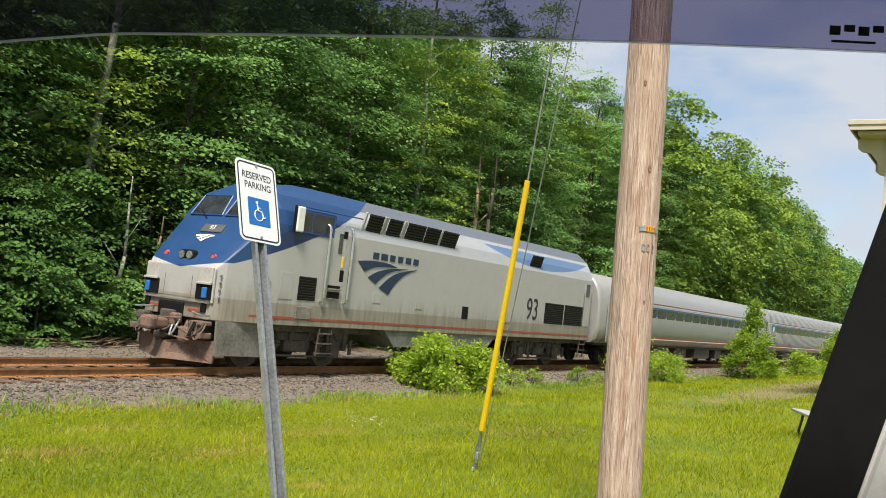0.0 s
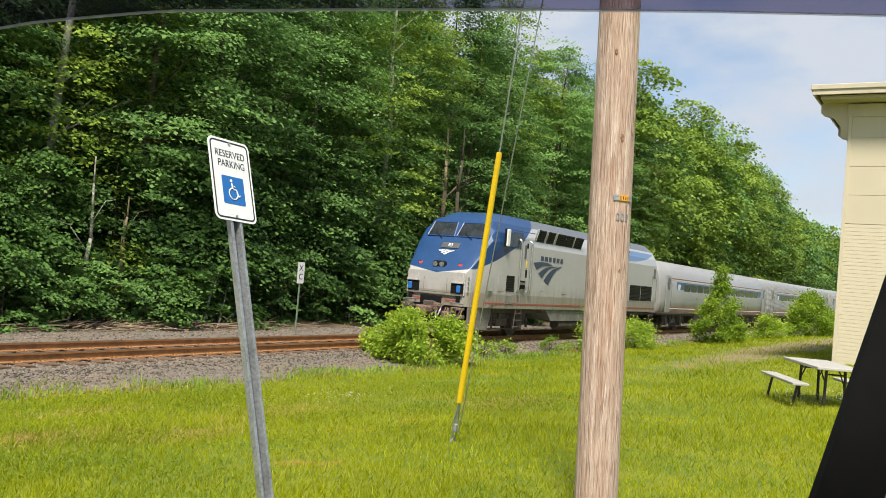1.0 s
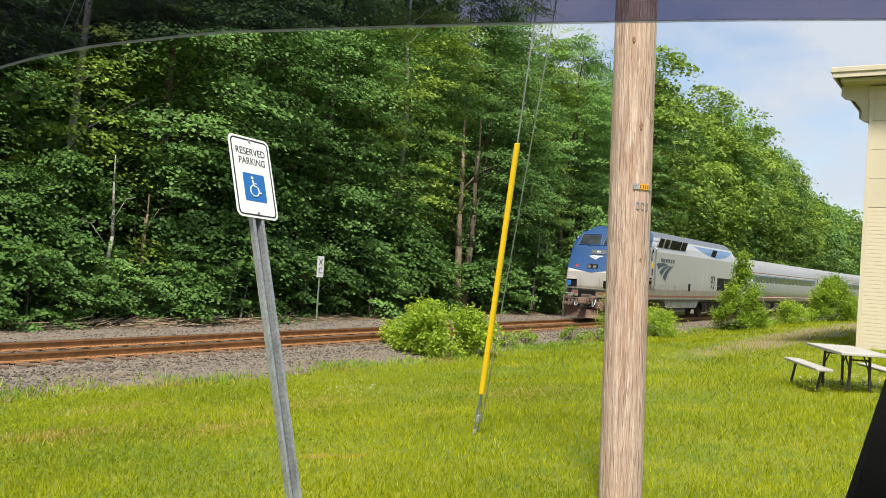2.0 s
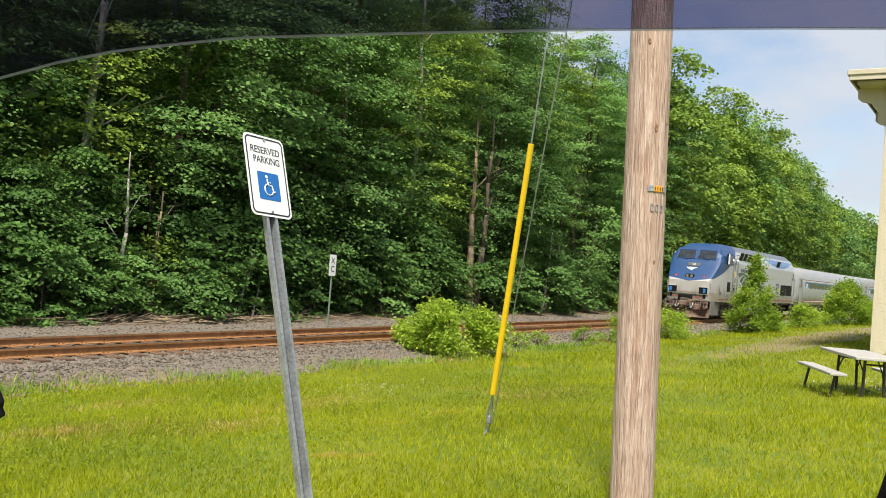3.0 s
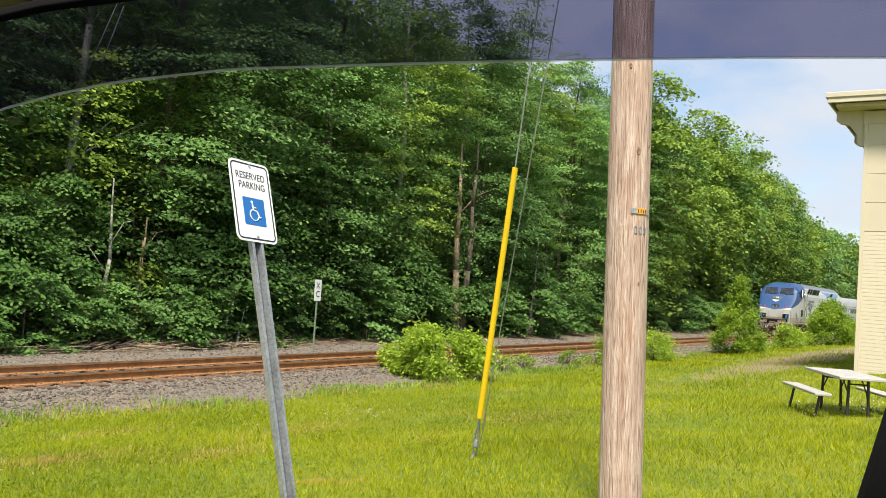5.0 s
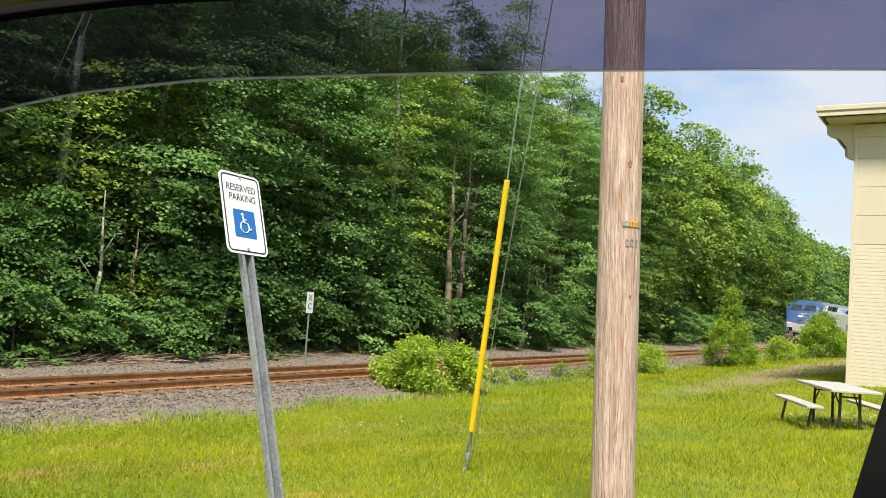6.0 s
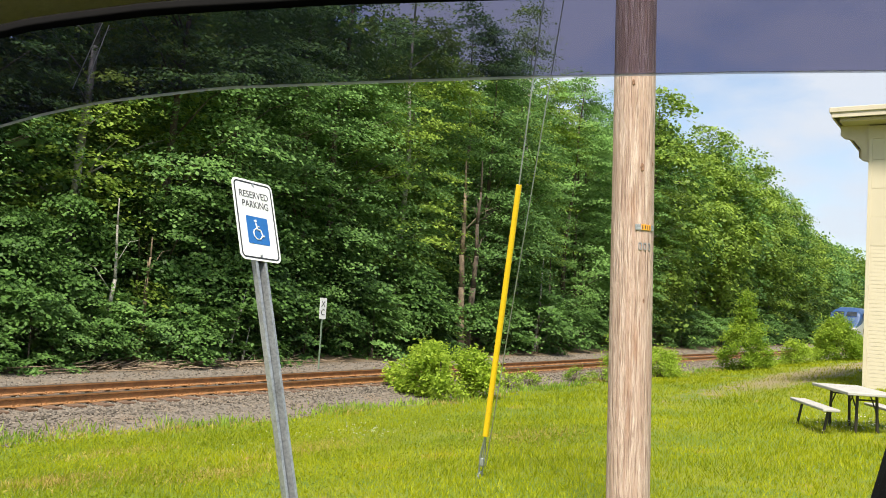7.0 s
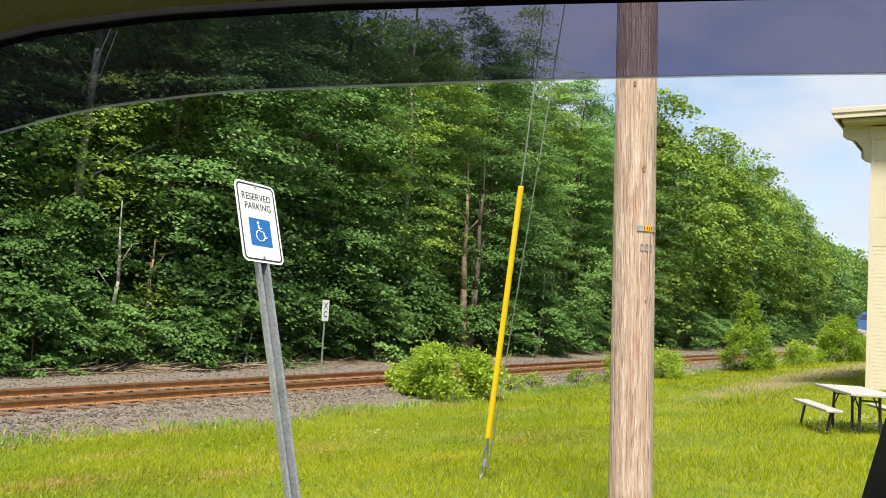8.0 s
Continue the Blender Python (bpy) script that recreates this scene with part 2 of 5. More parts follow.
M_LEAF_SAP = leaf_mat("sapling_leaf", (0.14, 0.255, 0.020), (0.46, 0.59, 0.07), 0.5)
M_BARK = mat("bark", (0.13, 0.10, 0.075), 0.95, 0, 0.3, 3, 30, 0.8, sx=(2, 2, 0.4))
M_BIRCH = mat("pale_bark", (0.42, 0.40, 0.36), 0.9, 0, 0.35, 2, 18, 0.4, sx=(1, 1, 3))
M_STICK = mat("dead_wood", (0.30, 0.22, 0.15), 0.9, 0, 0.25, 4, 30)
M_BLACK = mat("black_rubber", (0.009, 0.009, 0.010), 0.7, 0, 0.15, spec=0.15)
M_STEEL = mat("galvanised_steel", (0.42, 0.44, 0.46), 0.45, 0.7, 0.2, 8, 60, 0.1)
M_CHROME = mat("polished_rail", (0.62, 0.62, 0.62), 0.25, 0.9, 0.1)
M_YELLOW = mat("yellow_guard", (0.85, 0.55, 0.012), 0.45, 0, 0.08)
M_WHITE = mat("white_sheet", (0.74, 0.75, 0.77), 0.4, 0, 0.04)
M_SIGNBLUE = mat("sign_blue", (0.012, 0.13, 0.42), 0.4, 0, 0.05)
M_INK = mat("black_ink", (0.02, 0.02, 0.025), 0.5, 0, 0.05)
M_CREAM = mat("cream_siding", (0.53, 0.47, 0.355), 0.6, 0, 0.05, 0.8, 30, 0.05)
M_TAUPE = mat("taupe_trim", (0.50, 0.43, 0.31), 0.6, 0, 0.08, 2, 30)
M_FASCIA = mat("fascia_paint", (0.53, 0.47, 0.37), 0.6, 0, 0.1, 2, 30)
M_TABLE = mat("grey_plastic_top", (0.40, 0.385, 0.36), 0.6, 0, 0.10, 4, 50, 0.05)
M_DARKMETAL = mat("brown_metal_leg", (0.045, 0.038, 0.033), 0.5, 0.4, 0.15)
M_GLASS = mat("dark_window", (0.075, 0.075, 0.078), 0.22, 0, 0.35, 1.2, 9, spec=0.3)
M_CABGLASS = mat("cab_glass", (0.035, 0.042, 0.052), 0.12, 0, 0.3, 3, 20, spec=0.4)
M_UNDER = mat("grimy_running_gear", (0.105, 0.085, 0.072), 0.8, 0.1, 0.32, 4, 30, 0.4)
M_RUSTY = mat("rusty_pilot", (0.20, 0.13, 0.10), 0.85, 0.1, 0.3, 3, 30, 0.3)
M_GRILLE = mat("dark_grille", (0.03, 0.028, 0.026), 0.7, 0.3, 0.2)
M_NAVY = mat("navy_paint", (0.018, 0.033, 0.075), 0.4, 0, 0.1)
M_LOGOWHITE = mat("white_paint", (0.75, 0.75, 0.75), 0.4, 0, 0.05)
M_RED = mat("red_stripe", (0.30, 0.07, 0.045), 0.5, 0, 0.12)
M_BAND = mat("blue_band", (0.05, 0.11, 0.25), 0.4, 0, 0.12)
M_LINER = mat("headliner", (0.62, 0.53, 0.36), 0.95, 0, 0.08, 20, 300, 0.1)
M_TRIMGREY = mat("grey_pillar_trim", (0.55, 0.55, 0.56), 0.7, 0, 0.06, 20, 200)


def lamp_mat(name, colour, strength):
    m = bpy.data.materials.new(name)
    m.use_nodes = True
    b = m.node_tree.nodes["Principled BSDF"]
    b.inputs["Base Color"].default_value = (*colour, 1)
    b.inputs["Roughness"].default_value = 0.15
    b.inputs["Emission Color"].default_value = (*colour, 1)
    b.inputs["Emission Strength"].default_value = strength
    return m


M_REDLAMP = lamp_mat("red_marker", (0.75, 0.05, 0.04), 0.6)
M_LENS = mat("lamp_glass", (0.62, 0.62, 0.60), 0.12, 0.7, 0.35, 22, 60)
M_BLUEPLUG = mat("blue_connector", (0.02, 0.16, 0.5), 0.5)
M_DARKBLUE = mat("blue_coat", BLUE, 0.35, 0, 0.1)


def loco_material():
    """Silver body, blue cab with a rising edge, a pale blue lens at the rear, grime low down."""
    m, n = blank("loco_livery", 0.45)
    ay = n.op("ABSOLUTE", n.y)
    wear = n.noise(3.0, 4)
    streak = n.noise(2.2, 4, (4, 1, 0.35))
    silver = n.mix(wear, (0.345, 0.34, 0.335), (0.42, 0.415, 0.41))
    upper = n.mix(wear, (0.32, 0.335, 0.365), (0.40, 0.415, 0.445))
    c = n.mix(n.step(n.z, 3.38, 3.40), silver, upper)
    c = n.mix(n.step(n.z, 4.06, 4.10), c, (0.12, 0.135, 0.165))
    # pale blue lens
    lx = n.op("DIVIDE", n.op("SUBTRACT", n.x, 15.8), 4.1)
    lens = n.op("SUBTRACT", 1.0, n.op("MULTIPLY", lx, lx))
    low = n.op("SUBTRACT", 4.0, n.op("MULTIPLY", lens, 0.55))
    lm = n.op("MULTIPLY", n.step(n.op("SUBTRACT", n.z, low), 0.0, 0.02), n.op("LESS_THAN", n.z, 3.98))
    c = n.mix(n.op("MULTIPLY", lm, n.step(lens, 0.0, 0.01)), c, (0.10, 0.18, 0.33))
    # blue cab
    line = n.op("ADD", n.op("MULTIPLY", n.op("MAXIMUM", n.op("SUBTRACT", n.x, 1.5), 0.0), 0.42), n.op("ADD", 2.14, n.op("MULTIPLY", ay, 0.15)))
    bump = n.op("MULTIPLY", n.op("MULTIPLY", n.op("MAXIMUM", n.op("SUBTRACT", n.x, 1.5), 0.0), n.op("SUBTRACT", 5.6, n.x)), -0.03)
    bm_ = n.step(n.op("SUBTRACT", n.z, n.op("ADD", line, bump)), 0.0, 0.02)
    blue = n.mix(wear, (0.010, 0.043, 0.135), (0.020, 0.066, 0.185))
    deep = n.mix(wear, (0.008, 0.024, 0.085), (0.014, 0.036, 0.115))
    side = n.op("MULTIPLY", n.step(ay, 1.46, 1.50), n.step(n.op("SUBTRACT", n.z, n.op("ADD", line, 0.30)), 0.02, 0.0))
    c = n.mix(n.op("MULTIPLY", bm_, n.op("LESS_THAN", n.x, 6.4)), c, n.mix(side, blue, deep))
    # grime
    g = n.op("MULTIPLY", n.step(n.z, 2.1, 1.2), n.step(streak, 0.3, 0.7))
    c = n.mix(n.op("MULTIPLY", g, 0.75), c, (0.15, 0.115, 0.075))
    c = n.mix(n.op("MULTIPLY", n.step(n.z, 1.58, 1.54), 0.55), c, (0.18, 0.15, 0.10))
    n.base(c, 0.42)
    return m


def coach_material(fluted):
    m, n = blank("coach_fluted_steel" if fluted else "coach_painted", 0.4, 0.2)
    wear = n.noise(2.0, 4, (0.5, 1, 1))
    c = n.mix(wear, (0.28, 0.28, 0.285), (0.37, 0.37, 0.375))
    c = n.mix(n.op("MULTIPLY", n.step(n.z, 1.7, 1.1), n.step(n.noise(3, 3, (3, 1, 0.4)), 0.35, 0.7)), c, (0.22, 0.19, 0.16))
    n.base(c, 0.38)
    wv = n.op("SINE", n.op("MULTIPLY", n.z, 95.0 if fluted else 30.0))
    n.bump(wv, 0.8 if fluted else 0.0, 0.02)
    return m


M_LOCO = loco_material()
M_COACH_A, M_COACH_B = coach_material(False), coach_material(True)


def pole_material():
    m, n = blank("weathered_pole", 0.9)
    g1, g2, g3, g4 = n.noise(7.0, 4, (5, 5, 0.22), 0.3), n.noise(17, 5, (6, 6, 0.22), 0.4), n.noise(2.4, 4, (2.2, 2.2, 0.5)), n.noise(34, 4, (6, 6, 0.35), 0.3)
    c = n.mix(n.step(g1, 0.36, 0.66), (0.52, 0.36, 0.29), (0.71, 0.555, 0.475))
    c = n.mix(n.op("MULTIPLY", n.step(g4, 0.44, 0.60), 0.65), c, (0.42, 0.275, 0.215))
    c = n.mix(n.op("MULTIPLY", n.step(g2, 0.56, 0.64), 0.75), c, (0.24, 0.145, 0.11))
    c = n.mix(n.op("MULTIPLY", n.step(g3, 0.56, 0.72), 0.6), c, (0.42, 0.215, 0.13))
    n.base(c, 0.9)
    n.bump(g2, 1.0, 0.02)
    return m


M_POLE = pole_material()


# ---- ground sheet ----
def spaced(*runs):
    out = []
    for a, b, s in runs:
        out += list(np.arange(a, b, s))
    return np.array(out + [runs[-1][1]])


gx = spaced((-1500, -100, 140), (-100, -10, 6), (-10, 80, 0.75), (80, 260, 4), (260, 2500, 160))
gy = spaced((-1500, -100, 140), (-100, -8, 5), (-8, 26, 0.5), (26, 100, 5), (100, 2500, 160))
GX, GY = np.meshgrid(gx, gy, indexing="ij")
GZ = ground_z(GX, GY)
nv, mv = len(gx), len(gy)
ids = np.arange(nv * mv).reshape(nv, mv)
gf = np.stack([ids[:-1, :-1], ids[1:, :-1], ids[1:, 1:], ids[:-1, 1:]], -1).reshape(-1, 4)
ground = raw("ground", np.stack([GX, GY, GZ], -1).reshape(-1, 3).tolist(), gf.tolist(), M_GROUND)
ground.data.polygons.foreach_set("use_smooth", [True] * len(ground.data.polygons))
tagged(ground, "mown green lawn, grey ballast and leaf-littered forest floor", "ground", kind="structure")


# ---- fast leaf meshes ----
def quads(name, V, material, parent=None, label="", per=4):
    """A mesh of many separate small faces of per corners, from an array of corners."""
    n = len(V) // per
    me = bpy.data.meshes.new(name)
    me.vertices.add(n * per)
    me.vertices.foreach_set("co", np.ascontiguousarray(V, dtype=np.float32).ravel())
    me.loops.add(n * per)
    me.loops.foreach_set("vertex_index", np.arange(n * per, dtype=np.int32))
    me.polygons.add(n)
    me.polygons.foreach_set("loop_start", np.arange(0, n * per, per, dtype=np.int32))
    me.polygons.foreach_set("loop_total", np.full(n, per, dtype=np.int32))
    me.materials.append(material)
    me.update(calc_edges=True)
    ob = new(name, me)
    ob.parent = parent
    return tagged(ob, label)


def unit(v):
    return v / (np.linalg.norm(v, axis=-1, keepdims=True) + 1e-9)


def leaf_faces(c, ahead, normal, size, wide=0.8):
    """Pointed, slightly folded leaves at c, pointing ahead."""
    side = unit(np.cross(normal, ahead))
    s = size[:, None]
    fold = -0.12 * normal * s
    a = c - 0.5 * ahead * s
    b = c + 0.5 * wide * side * s - 0.08 * ahead * s + fold
    d = c + 0.5 * ahead * s + 0.6 * fold
    e = c - 0.5 * wide * side * s - 0.08 * ahead * s + fold
    return np.stack([a, b, d, e], 1).reshape(-1, 3)


def spray_leaves(rng, centres, out, radius, per, leaf, flat=0.10, droop=0.35, tilt=0.33, wide=0.8):
    """Layered sprays: leaves in flat, drooping fans round each centre."""
    k = len(centres)
    u = rng.normal(0, 0.5, (k, per, 2)) * radius[:, None, None]
    ax = unit(np.concatenate([out[:, :2], np.zeros((k, 1))], 1))
    ay = np.stack([-ax[:, 1], ax[:, 0], np.zeros(k)], 1)
    off = u[..., :1] * 1.15 * ax[:, None] + u[..., 1:] * ay[:, None]
    rr = np.linalg.norm(u, axis=-1)
    off[..., 2] += -droop * (u[..., 0] * 0.55 + rr**2 / radius[:, None] * 0.5) + rng.normal(0, flat, (k, per)) * radius[:, None]
    c = (centres[:, None] + off).reshape(-1, 3)
    nrm = unit(np.array([0, 0, 1.0]) + 0.55 * ax[:, None] * droop / 0.35 * 0.8 + rng.normal(0, tilt, (k, per, 3))).reshape(-1, 3)
    ah = rng.normal(0, 1, (k * per, 3)) + np.repeat(ax, per, 0) * 1.2 - np.array([0, 0, 0.5])
    ah = unit(ah - (ah * nrm).sum(-1, keepdims=True) * nrm)
    return leaf_faces(c, ah, nrm, leaf * rng.uniform(0.65, 1.3, k * per), wide)


PROFILE = {
    "tree": ([0, 0.15, 0.35, 0.6, 0.8, 1], [0.78, 0.92, 1.0, 0.8, 0.52, 0.12]),
    "round": ([0, 0.25, 0.5, 0.78, 1], [0.45, 0.72, 1.0, 0.76, 0.22]),
    "spire": ([0, 0.2, 0.42, 0.6, 0.8, 1], [0.75, 1.0, 0.76, 0.42, 0.2, 0.06]),
    "broad": ([0, 0.3, 0.6, 0.85, 1], [0.85, 1.0, 0.72, 0.36, 0.1]),
    "dome": ([0, 0.3, 0.6, 0.85, 1], [0.86, 1.0, 0.9, 0.66, 0.3]),
}


def crown_points(rng, n, h0, h1, r, shape, lumps=30, lump=0.34):
    """Places of the leaf sprays: on the upper, outer faces of many lumps that fill the crown's outline."""
    t = (np.arange(lumps) + rng.uniform(0, 1, lumps)) / lumps
    a = np.arange(lumps) * 2.4 + rng.normal(0, 0.5, lumps)
    rad = r * np.interp(t, *PROFILE[shape])
    size = lump * r * rng.uniform(0.7, 1.3, lumps) * np.clip(0.35 + 0.65 * rad / r, 0.3, 1)
    reach = np.maximum(rad - 0.75 * size, 0) * np.sqrt(rng.uniform(0.25, 1.2, lumps))
    mid = np.stack([np.cos(a) * reach, np.sin(a) * reach, h0 + (h1 - h0) * t], 1)
    k = rng.choice(lumps, n, p=size**1.4 / (size**1.4).sum())
    away = np.stack([np.cos(a), np.sin(a), np.zeros(lumps)], 1)[k]
    d = unit(rng.normal(0, 1, (n, 3)) + 0.7 * away + np.array([0, 0, 0.45]))
    p = mid[k] + d * (size[k] * rng.uniform(0.65, 1.05, n))[:, None]
    p[:, 2] = np.maximum(p[:, 2], 0.12)
    out = unit(np.stack([d[:, 0], d[:, 1], np.zeros(n)], 1) + 0.6 * away)
    return p, out


def limb_mesh(rng, h, r, pts, material_seg=6, lean=0.0):
    """Tapered trunk with limbs that reach towards some of the crown's sprays."""
    bm = BM()
    x = y = 0.0
    prev = (0.0, 0.0, -0.3)
    steps = 6
    spine = [prev]
    for i in range(1, steps + 1):
        x += rng.normal(0, 0.06 * h / 8) + lean * h / steps
        y += rng.normal(0, 0.06 * h / 8)
        cur = (x, y, h * i / steps)
        rod(bm, prev, cur, r * (1.02 - (i - 1) / steps * 0.85), r * (1.02 - i / steps * 0.85), 8)
        prev = cur
        spine.append(cur)
    for p in pts:
        z0 = max(0.25 * h * 0.3, p[2] - 0.45 * math.hypot(p[0], p[1]) - 0.4)
        k = min(max(z0 / h, 0), 0.98) * steps
        i = int(k)
        s = Vector(spine[i]).lerp(Vector(spine[i + 1]), k - i)
        mid = s.lerp(Vector(p), 0.55) + Vector((0, 0, 0.25))
        rr = r * 0.28 * (1 - 0.6 * z0 / h)
        rod(bm, s, mid, rr, rr * 0.6, 5)
        rod(bm, mid, p, rr * 0.6, rr * 0.18, 5)
    return bm


def make_tree(seed, label, h, r, sprays, per, leaf, material, bark, h0=0.8, limbs=22, spr=0.85, trunk=0.17, shape="tree", name="tree", category="tree", droop=0.35, lumps=30, lump=0.34, lean=0.0, flat=0.10, tilt=0.33, wide=0.8):
    rng = np.random.default_rng(seed)
    ob = thing(name, label, category, kind="")
    p, out = crown_points(rng, sprays, h0, h, r, shape, lumps, lump)
    part("trunk", limb_mesh(rng, h * 0.93, trunk, p[:limbs], lean=lean), bark, ob, smooth=True)
    rad = spr * rng.uniform(0.6, 1.35, sprays)
    quads("crown", spray_leaves(rng, p, out, rad, per, leaf, flat, droop, tilt, wide), material, ob)
    return ob


def grove(protos, spots, group):
    """Plants copies of the prototypes; the first spots take the prototypes themselves."""
    used = set()
    for i, (x, y, turn, size) in enumerate(spots):
        k = i % len(protos)
        o = protos[k]
        m = Matrix.Translation((x, y, float(ground_z(x, y)) - 0.05)) @ Matrix.Rotation(radians(turn), 4, "Z") @ Matrix.Diagonal((size, size, size, 1))
        if k not in used:
            used.add(k)
            o.matrix_basis = m
            tagged(o, group=group)
        else:
            c = copy_thing(o, Matrix.Identity(4))
            c.matrix_basis = m


rng = np.random.default_rng(11)
GREEN_TREE = "tall green maple with layered drooping leaf sprays beside the track"
near = [make_tree(20 + i, GREEN_TREE, 17 + 1.5 * (i % 3), 3.9 + 0.4 * (i % 2), 330, 96, 0.138, (M_LEAF, M_LEAF, M_LEAF_Y)[i % 3], (M_BARK, M_BARK, M_BIRCH)[i % 3], h0=0.8 + 0.6 * (i % 2), lumps=52, lump=0.36) for i in range(5)]
spots = []
for i, x in enumerate(np.arange(9.0, 62, 3.1)):
    spots.append((x + rng.uniform(-0.6, 0.6), 23.9 + rng.uniform(-0.9, 1.1), rng.uniform(0, 360), rng.uniform(0.92, 1.1)))
grove(near, spots, "trees along the track")
far = [make_tree(40 + i, "green deciduous tree in the wood beside the track", 17, 4.4, 270, 46, 0.27, (M_LEAF_Y, M_LEAF_SHADED, M_LEAF, M_LEAF_Y)[i], M_BARK, h0=1.0, limbs=10, spr=0.95, shape="round", lumps=30, lump=0.36, flat=0.2, tilt=0.45) for i in range(4)]
back = [make_tree(50 + i, "green tree deep in the wood", 17, 4.6, 200, 24, 0.44, (M_LEAF, M_LEAF_Y)[i % 2], M_BARK, h0=0.6, limbs=8, spr=1.3, shape="round", flat=0.25, tilt=0.6) for i in range(3)]


def skyline(x):
    """How tall the wood stands at x: full beside the lot, lower far along the line."""
    return 1.1 - 0.24 * float(smooth(108, 124, x))


spots = []
for x in np.arange(64, 128, 4.2):
    spots.append((x + rng.uniform(-1, 1), 23.6 + rng.uniform(-0.8, 1.2), rng.uniform(0, 360), rng.uniform(0.88, 1.1) * skyline(x)))
grove(far, spots, "trees of the wood")
spots = []
for x in np.arange(128, 240, 4.8):
    spots.append((x + rng.uniform(-1, 1), 23.4 + rng.uniform(-0.8, 1.2) - 0.02 * (x - 110), rng.uniform(0, 360), rng.uniform(0.88, 1.1) * skyline(x)))
for x in np.arange(3, 128, 4.8):
    spots.append((x + rng.uniform(-1, 1), 29.8 + rng.uniform(-1, 1), rng.uniform(0, 360), rng.uniform(0.95, 1.12)))
for x in np.arange(16, 62, 5.0):
    spots.append((x + rng.uniform(-1, 1), 41 + rng.uniform(-1, 1), rng.uniform(0, 360), rng.uniform(1.0, 1.15)))
for x in np.arange(10, 100, 5.5):
    spots.append((x + rng.uniform(-1, 1), 35.5 + rng.uniform(-1, 1), rng.uniform(0, 360), rng.uniform(1.0, 1.15)))
grove(back, spots, "trees deep in the wood")
under = [make_tree(60 + i, "leafy undergrowth shrub at the edge of the wood", 2.6, 1.5, 60, 44, 0.15, (M_LEAF_SHADED, M_LEAF, M_LEAF_SHADED)[i], M_BARK, h0=0.1, limbs=8, spr=0.45, trunk=0.04, shape="dome", name="shrub", category="shrub", lumps=9, lump=0.5) for i in range(3)]
spots = []
for x in np.arange(8, 130, 1.9):
    spots.append((x + rng.uniform(-0.5, 0.5), 20.9 + rng.uniform(-0.45, 0.7), rng.uniform(0, 360), rng.uniform(0.6, 1.25)))
for x in np.arange(7.5, 20, 1.15):
    spots.append((x + rng.uniform(-0.3, 0.3), 20.35 + rng.uniform(-0.2, 0.25), rng.uniform(0, 360), rng.uniform(0.45, 0.8)))
grove(under, spots, "undergrowth at the wood's edge")
thicket = [make_tree(70 + i, "dense leafy young maple at the edge of the wood", 4.6, 1.8, 150, 62, 0.125, M_LEAF_SHADED, M_BARK, h0=0.2, limbs=10, spr=0.6, trunk=0.05, shape="dome", lumps=16, lump=0.42, droop=0.5) for i in range(2)]
spots = [(x + rng.uniform(-0.5, 0.5), 21.9 + rng.uniform(-0.4, 0.4), rng.uniform(0, 360), rng.uniform(0.75, 1.15)) for x in np.arange(10, 31, 2.2)]
grove(thicket, spots, "young maples at the wood's edge")


def bush(seed, label, x, y, h, r, n, leaf, shape, material=M_LEAF_SHRUB, name="bush", per=40, spr=0.3, droop=0.05, h0=0.05, lumps=20, lump=0.3):
    ob = make_tree(seed, label, h, r, n, per, leaf, material, M_BARK, h0=h0, limbs=16, spr=spr, trunk=0.03, shape=shape, name=name, category=name, droop=droop, lumps=lumps, lump=lump, flat=0.38, tilt=0.75, wide=0.5)
    ob.matrix_basis = Matrix.Translation((x, y, float(ground_z(x, y)) - 0.03))
    return ob


bush(80, "round bright green bush beside the ballast", 19.6, 12.8, 1.25, 1.42, 460, 0.125, "dome", M_LEAF_SAP, per=24, spr=0.24, droop=-0.1, lumps=34, lump=0.25)
bush(81, "young upright sapling with light green leaves", 44.9, 11.1, 3.95, 1.5, 460, 0.14, "spire", M_LEAF_SAP, name="sapling", per=22, spr=0.3, lumps=34, lump=0.24)
bush(82, "low spreading green bush near the drive", 55.0, 10.7, 1.35, 0.95, 150, 0.13, "dome", M_LEAF_SAP, per=28)
bush(83, "broad young tree with light green leaves", 62.9, 9.6, 3.0, 1.75, 460, 0.17, "broad", M_LEAF_SAP, name="sapling", per=22, spr=0.36, lumps=36, lump=0.24)
bush(84, "dense green bush behind the wooden pole", 33.6, 13.0, 1.8, 0.95, 220, 0.095, "dome", M_LEAF_SAP, per=32)
bush(85, "low green bush on the lawn's edge", 35.6, 12.2, 1.1, 1.0, 170, 0.1, "dome", M_LEAF_SAP, per=32)
bush(86, "leafy green shrubs beside the building", 68.5, 10.0, 2.4, 2.2, 200, 0.16, "broad", per=30)
for k, (bx, by, bh) in enumerate(((23.6, 12.9, 0.45), (25.2, 13.0, 0.4), (28.6, 12.9, 0.5), (30.2, 12.6, 0.45))):
    bush(90 + k, "small clump of green weeds at the ballast", bx, by, bh, 0.5, 26, 0.08, "dome", name="weed", per=22, spr=0.16, lumps=6)


